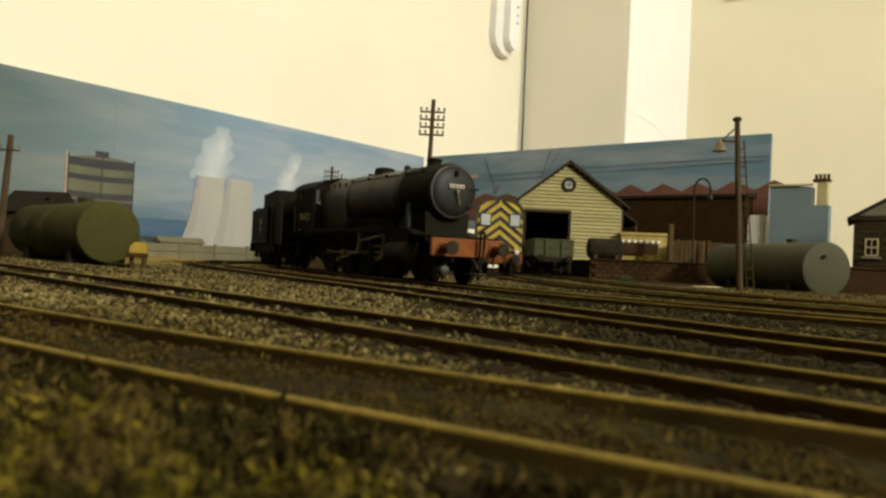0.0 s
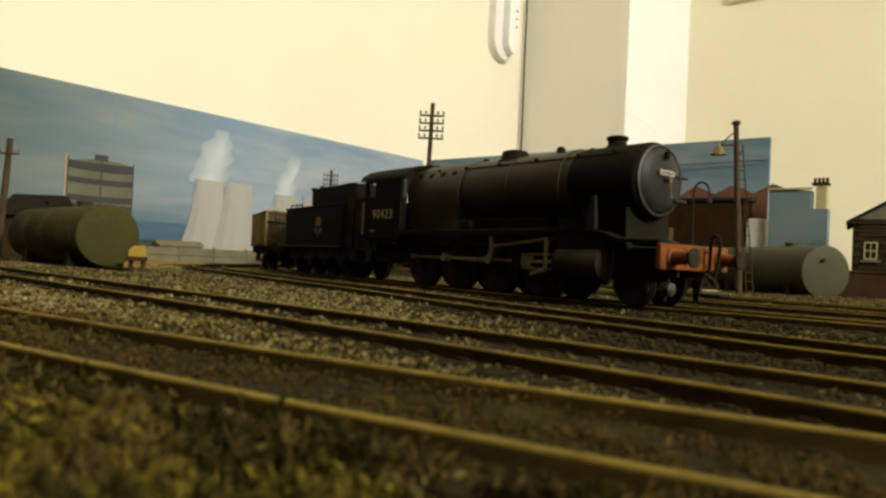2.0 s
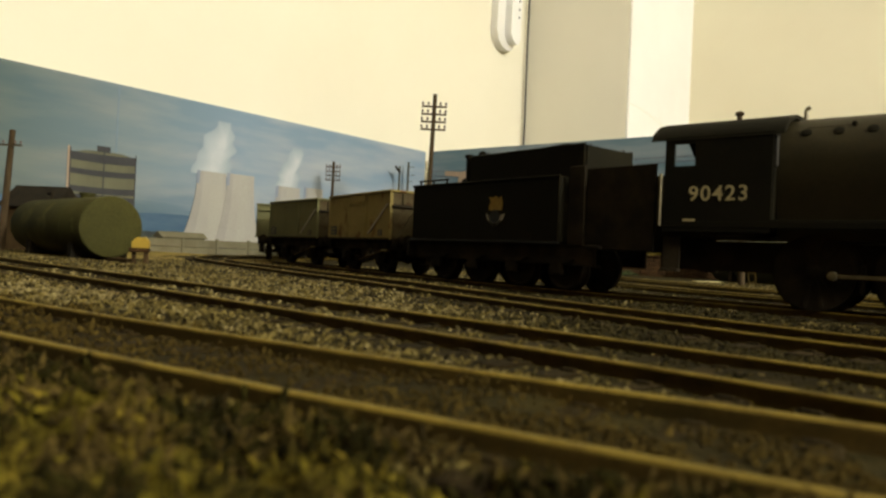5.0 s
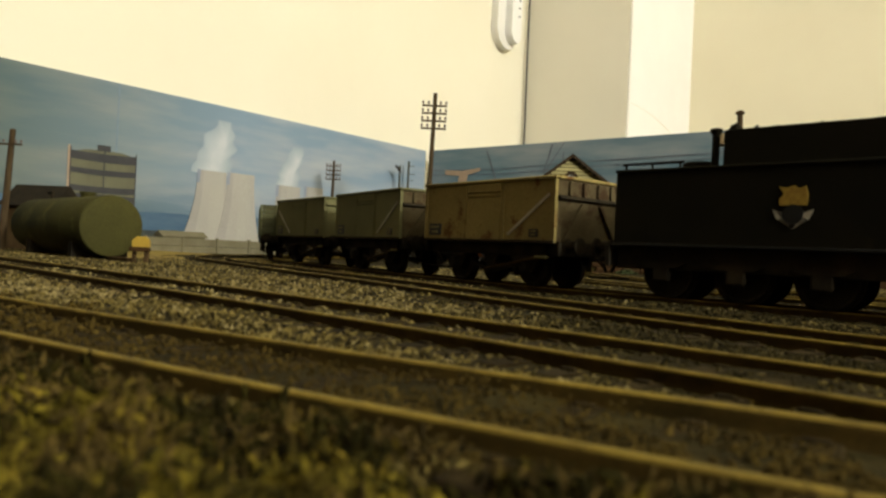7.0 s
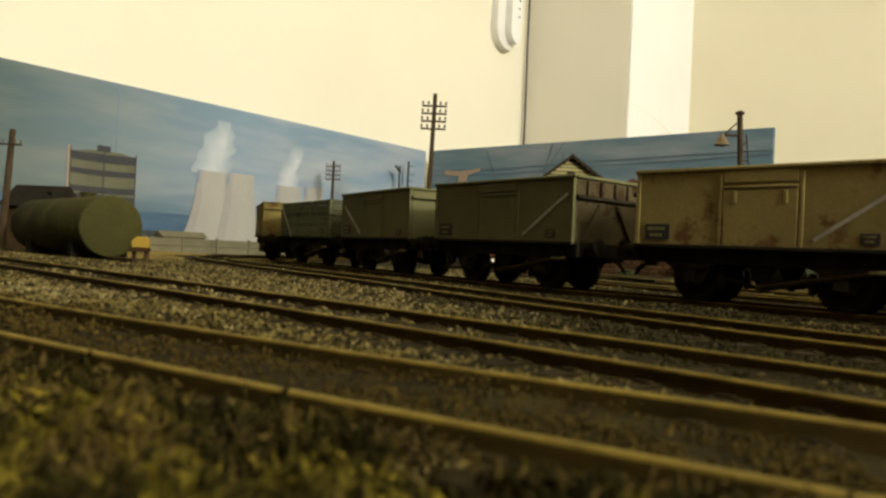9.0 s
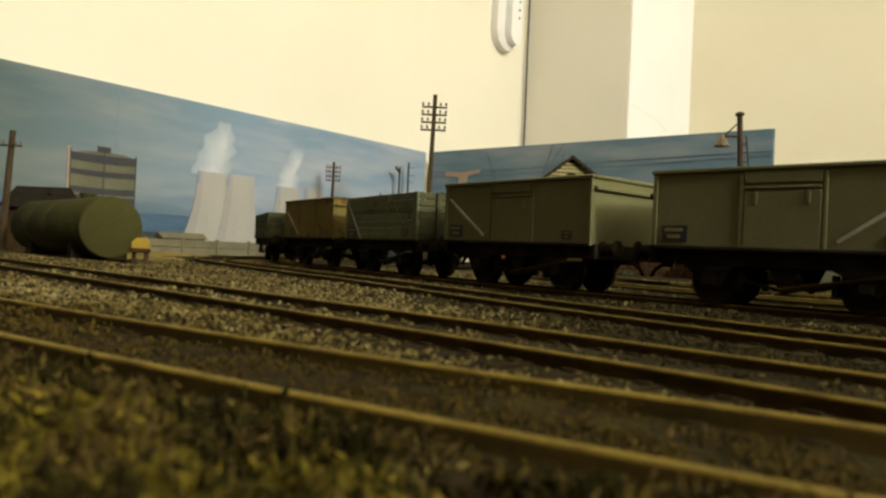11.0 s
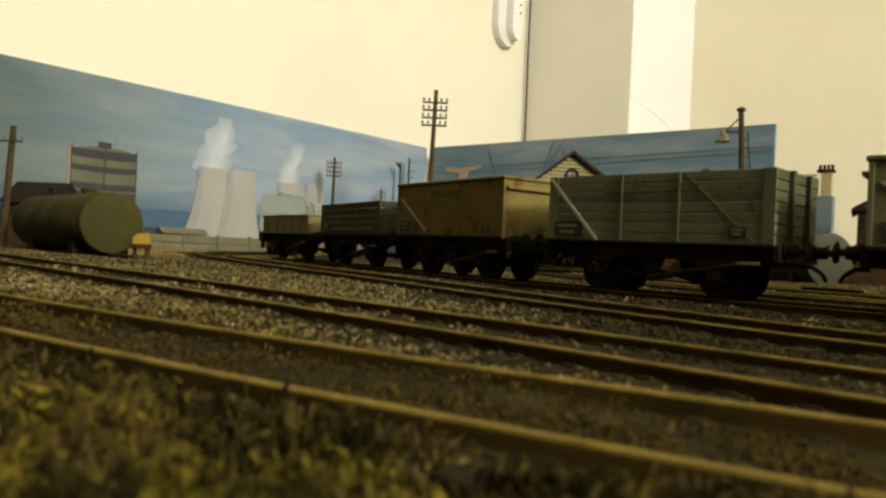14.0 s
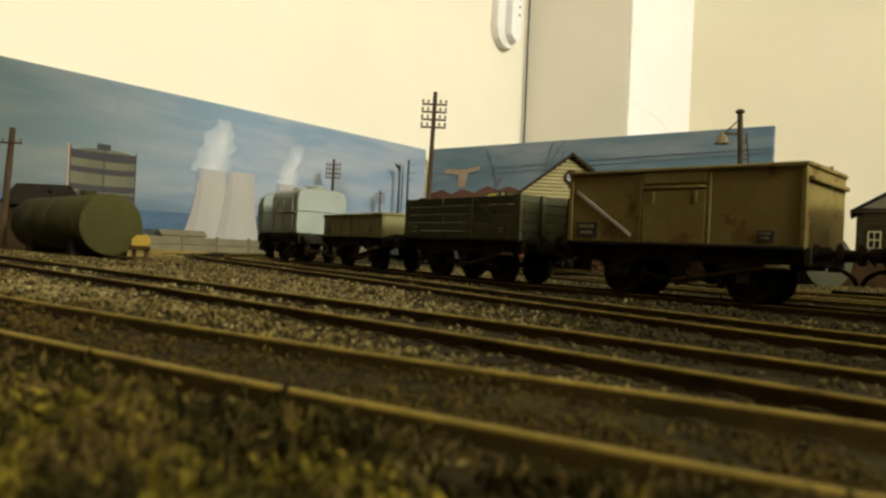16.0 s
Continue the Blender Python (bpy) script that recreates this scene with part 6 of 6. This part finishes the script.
hut = thing("cream_hut", 184, 634, 17, -6, "low cream hut with a pale front edge", "hut")
Mesh().box(0, 0, 12.5, 43, 16, 25, .6).link("body", M_HUT, hut)
Mesh().prism([(-23, 24.6), (23, 24.6), (22, 27), (-22, 27)], -9.5, 9.5, "y").link("roof", M_HUT, hut)
Mesh().box(-6, -9.4, 12, 34, 3, 10, .4).link("loading_shelf", M_BRICK, hut)
for i in range(7):
    Mesh().box(-20 + 5.2 * i, -10.8, 18.6, 2.6, 3, 2.6, .3).link("white_block", M_WHITE, hut)

for i, (x, y, h, w) in enumerate(((196, 596, 34, 4.2), (232, 606, 22, 3), (268, 618, 22, 3))):
    q = Mesh().box(0, 0, h / 2, w, w, h, .5).link("timber_post", M_WOOD)
    q.matrix_basis = pose(x * MM, y * MM, 17 * MM if y > 590 else 0, 0, 1.5 * (i % 2), 8 * i)
    tagged(q, "rough brown timber post on the bank", "post", "timber posts")
fence = thing("close_board_fence", 204, 612, 17, 10, "brown close-boarded fence behind the bank", "fence")
for i in range(22):
    Mesh().box(i * 4.1, 0, 10.5 + random.uniform(-.8, .8), 3.8, 1.0, 21, .2).link("board", M_WOOD, fence)
for z in (6, 16):
    Mesh().box(43, 1.2, z, 90, 1.2, 1.8, .2).link("fence_rail", M_WOOD, fence)


def warehouse():
    p = room(-34, 262)
    v = thing("warehouse", p.x, p.y, 0, TURN_B, "dark brown brick warehouse with an overhanging upper floor", "warehouse")
    Mesh().box(71, 16, 60, 146, 26, 42, .4).link("upper_wall", M_BRICKD, v)
    Mesh().box(66, 20, 20, 130, 18, 40, .4).link("lower_wall", M_TRIM, v)
    Mesh().prism([(1, 80.5), (1, 83), (29, 86.5), (29, 80.5)], -3, 147, "x").link("roof", M_ROOF, v)
    for i in range(5):
        Mesh().box(4 + 30 * i, 4, 19, 3, 3, 38, .4).link("pillar", M_WOOD, v)
    # the pale end bay
    Mesh().box(153, 14, 32, 14, 20, 64, .4).link("end_bay", M_BAY, v, "pale grey end bay")


warehouse()


def blue_building():
    p = room(-34, 427)
    v = thing("blue_relief_building", p.x, p.y, 0, TURN_B, "flat slate-blue relief building with a cream chimney", "building")
    Mesh().prism([(0, 0), (0, 90), (33, 87.5), (33, 72), (46, 72), (46, 0)], 0, 12, "y").link("wall", M_BLUEP, v)
    Mesh().box(16.5, -.6, 89.4, 35, 2, 2, .3).link("coping", M_CREAM, v)
    ch = Mesh().box(40, 8, 82, 8, 8, 22, .4).link("chimney_stack", M_CREAM, v, "cream chimney stack")
    Mesh().box(39, 8, 93.6, 13, 10, 2.2, .3).link("cap", M_BRICK, ch)
    for i in range(4):
        Mesh().turned((34.4 + 3.1 * i, 8, 94.6), (34.4 + 3.1 * i, 8, 100), [(0, 1.3), (3.6, 1.1), (4.4, 1.3)], n=10).link("chimney_pot", M_BRICK, ch)


blue_building()


def brick_house():
    v = thing("brick_house", 286, 483, 0, -31, "brown brick house with white sash windows and slate roof", "house")
    w, d, e, g = 78.0, 60.0, 56.0, 78.0
    Mesh().box(w / 2, d / 2 + .8, e / 2, w, d, e, .2).link("wall", M_HOUSE, v)
    Mesh().prism([(0, e), (w, e), (w / 2, g)], .8, d + .8, "y").link("gable", M_CONC, v, "pale grey rendered gable")
    for a in ((-4, e - 1.8), (w + 4, e - 1.8)):
        Mesh().prism([a, (w / 2, g + 2.2), (w / 2, g - .4), (a[0], a[1] - 2.4)], -3.5, d + 4, "y").link("roof_slope", M_ROOF, v)
    Mesh().prism([(-2, e - 3.4), (w + 2, e - 3.4), (w + 2, e - 1.6), (-2, e - 1.6)], -.8, .8, "y").link("string_course", M_TRIM, v)
    bricks = Mesh().box(0, 0, 0, 6.4, 1.0, 2.5, .2)
    first = None
    for row in range(18):
        for i in range(12):
            x = 3.3 + i * 6.7 + (3.3 if row % 2 else 0)
            z = 2 + row * 2.85
            if x > w - 2 or (4 < x < 18 and 25 < z < 42):
                continue
            m = at(x, .6, z)
            if first is None:
                first = bricks.link("brick", M_HOUSE, v)
                first.matrix_basis = m
            else:
                share("brick", first, v, m)
    for x in (11, 40, 64):
        win = Mesh()
        for dx, dz, sx, sz in ((-3.6, 0, .9, 12), (3.6, 0, .9, 12), (0, 5.6, 8.1, .9), (0, -5.6, 8.1, .9), (0, 0, 7, .8), (0, 0, .6, 11)):
            win.box(x + dx, .4, 34 + dz, sx, 1.6, sz, .15)
        win = win.link("window", M_CREAM, v, "white sash window frame")
        Mesh().box(x, .9, 34, 7.2, .6, 11.0).link("pane", M_BLACK, win)
        Mesh().box(x, -.6, 26.8, 12, 2.4, 1.4, .2).link("sill", M_CONC, win)
    wall_ = thing("yard_wall", 250, 452, 0, 0, "dark brick yard wall before the house", "wall")
    Mesh().box(50, 0, 9, 100, 5, 18, .4).link("wall", M_BRICKD, wall_)
    Mesh().box(50, 0, 18.8, 102, 7, 1.8, .4).link("coping", M_BRICKD, wall_)


brick_house()


def panel_fence():
    p = room(-560, 30)
    v = thing("concrete_panel_fence", p.x, p.y, 0, TURN_A, "pale concrete panel fence with posts along the backdrop", "fence")
    for i in range(13):
        x = 34 * i
        Mesh().box(x, 0, 7.8, 2.4, 2.6, 15.6, .3).link("post", M_CONC, v)
        for k in range(2):
            Mesh().box(x + 17, 0, 4.2 + 6.9 * k, 31.4, 1.4, 6.6, .3).link("panel", M_CONC, v)
    p = room(-372, 20)
    h = thing("low_hut", p.x, p.y, 0, TURN_A, "low pale hut with a shallow roof behind the fence", "hut")
    Mesh().box(20, 0, 8, 40, 12, 16, .3).link("wall", M_CONC, h)
    Mesh().prism([(-8, 15.5), (8, 15.5), (0, 20.5)], -2, 42, "x").link("roof", M_CONC, h)
    # dark shed behind the tank
    h = thing("dark_shed", -292, 505, 0, -6, "dark timber shed with a low pitched roof", "shed")
    Mesh().box(0, 0, 17, 36, 30, 34, .4).link("wall", M_WOOD, h)
    Mesh().prism([(-19, 32), (19, 32), (0, 48)], -21, 21, "x").link("roof", M_ROOF, h)


panel_fence()


def lineside_box():
    v = thing("lineside_box", -138, 318, 0, 15, "small cream-topped lineside box on a brown stand", "cabinet")
    Mesh().prism([(-3.6, 9.2), (3.6, 9.2), (3.6, 12.2), (2.2, 14.0), (-1.6, 14.0), (-3.6, 12.0)], -2.4, 2.4, "y").link("hood", M_HOOD, v, "cream hood")
    Mesh().box(-.5, 0, 8.2, 8.6, 5, 2.2, .4).link("tray", M_BRICK, v, "red-brown tray")
    Mesh().box(2.4, 0, 3.6, 2.2, 2.4, 7.2, .4).link("leg", M_WOOD, v)
    Mesh().box(-3.0, 1, 3.6, 1.8, 2.0, 7.2, .4).link("leg", M_WOOD, v)


lineside_box()
p = room(-14, 30)
bw = thing("brick_wall_relief", p.x, p.y, 0, TURN_B, "low dark red-brown wall in the corner of the backdrop", "wall")
Mesh().box(0, 3, 38, 48, 6, 76, .4).link("wall", M_BRICKD, bw)
Mesh().box(0, 3, 77, 50, 8, 2, .3).link("coping", M_BRICK, bw)
plank_pile = thing("pale_timber_pile", 176, 456, 0, 24, "small pile of pale sawn timber", "timber")
for i in range(3):
    Mesh().box(0, i * 3 - 3, 1.0 + .3 * i, 22, 2.6, 1.8, .2).link("plank", M_CREAM, plank_pile)


def bush(x, y, z, r, label, material=M_GREEN):
    vs = Mesh()
    for i in range(420):
        d = Vector((random.gauss(0, 1), random.gauss(0, .7), abs(random.gauss(0, .7)))).normalized() * r * random.uniform(.55, 1.0)
        c = Vector((d.x * 1.5, d.y, d.z * .8))
        a, b = Vector((random.uniform(-1, 1), random.uniform(-1, 1), random.uniform(-1, 1))), Vector((random.uniform(-1, 1), random.uniform(-1, 1), random.uniform(-1, 1)))
        vs.add([c - a, c + b, c + a, c - b], [(0, 1, 2, 3)])
    ob = vs.link("bush", material, sharp=10)
    ob.matrix_basis = at(x, y, z)
    tagged(ob, label, "bush")


bush(146, 552, .5, 7, "small dark green foam bush at the bank")
bush(172, 574, 17, 9, "straw-coloured dry grass bush on the bank", M_STRAW)


# ---- what moves ----
SECONDS = [float(i) for i in range(17)]
GONE = [-6, 43, 89, 137.4, 185, 232, 278.9, 324.5, 370, 415, 459.7, 504, 548.6, 593, 637, 682, 727]


def gone(t):
    """How far the train has run after t seconds."""
    return float(np.interp(t, SECONDS, GONE))


def on_line(s):
    return np.array([np.interp(s, MS, MQ[:, j]) for j in (0, 1)])


def motions():
    for v, s0, half in VEHICLES:
        rows = []
        for i in range(33):
            t = i * 0.5
            s = s0 + gone(t)
            p, q = on_line(s + half), on_line(s - half)
            c = (p + q) / 2
            rows.append((t, at(c[0], c[1], RAIL, math.degrees(math.atan2(p[1] - q[1], p[0] - q[0])))))
        walk(v, rows)
    steps = [round(i * 0.16, 2) for i in range(101)]
    for ob, x, r in WHEELS:
        walk(ob, [(t, pose(x * MM, 0, r * MM, 0, math.degrees(gone(t) / r), 0)) for t in steps])
    for ob, kind, s in RODS:
        rows = []
        for t in steps:
            a = gone(t) / 9.3 + (math.pi * .62 if s < 0 else math.pi * 1.12)
            cx, cz = 4.3 * math.sin(a), 4.3 * math.cos(a)
            if kind == "couple":
                rows.append((t, pose(cx * MM, 0, (9.3 + cz) * MM)))
            else:
                if kind == "eccentric":
                    px, pz = -15.4 + 2.4 * math.sin(a + 1.5), 9.3 + 2.4 * math.cos(a + 1.5)
                    jx = px + math.sqrt(21 ** 2 - (pz - 10.8) ** 2)
                    rows.append((t, pose(jx * MM, 0, 10.8 * MM, 0, math.degrees(math.atan2(pz - 10.8, jx - px)), 0)))
                    continue
                px, pz = -15.4 + cx, 9.3 + cz
                jx = px + math.sqrt(43 ** 2 - (pz - 11.2) ** 2)
                if kind == "cross":
                    rows.append((t, pose(jx * MM, 0, 11.2 * MM)))
                else:
                    rows.append((t, pose(jx * MM, 0, 11.2 * MM, 0, math.degrees(math.atan2(pz - 11.2, jx - px)), 0)))
        walk(ob, rows)


motions()
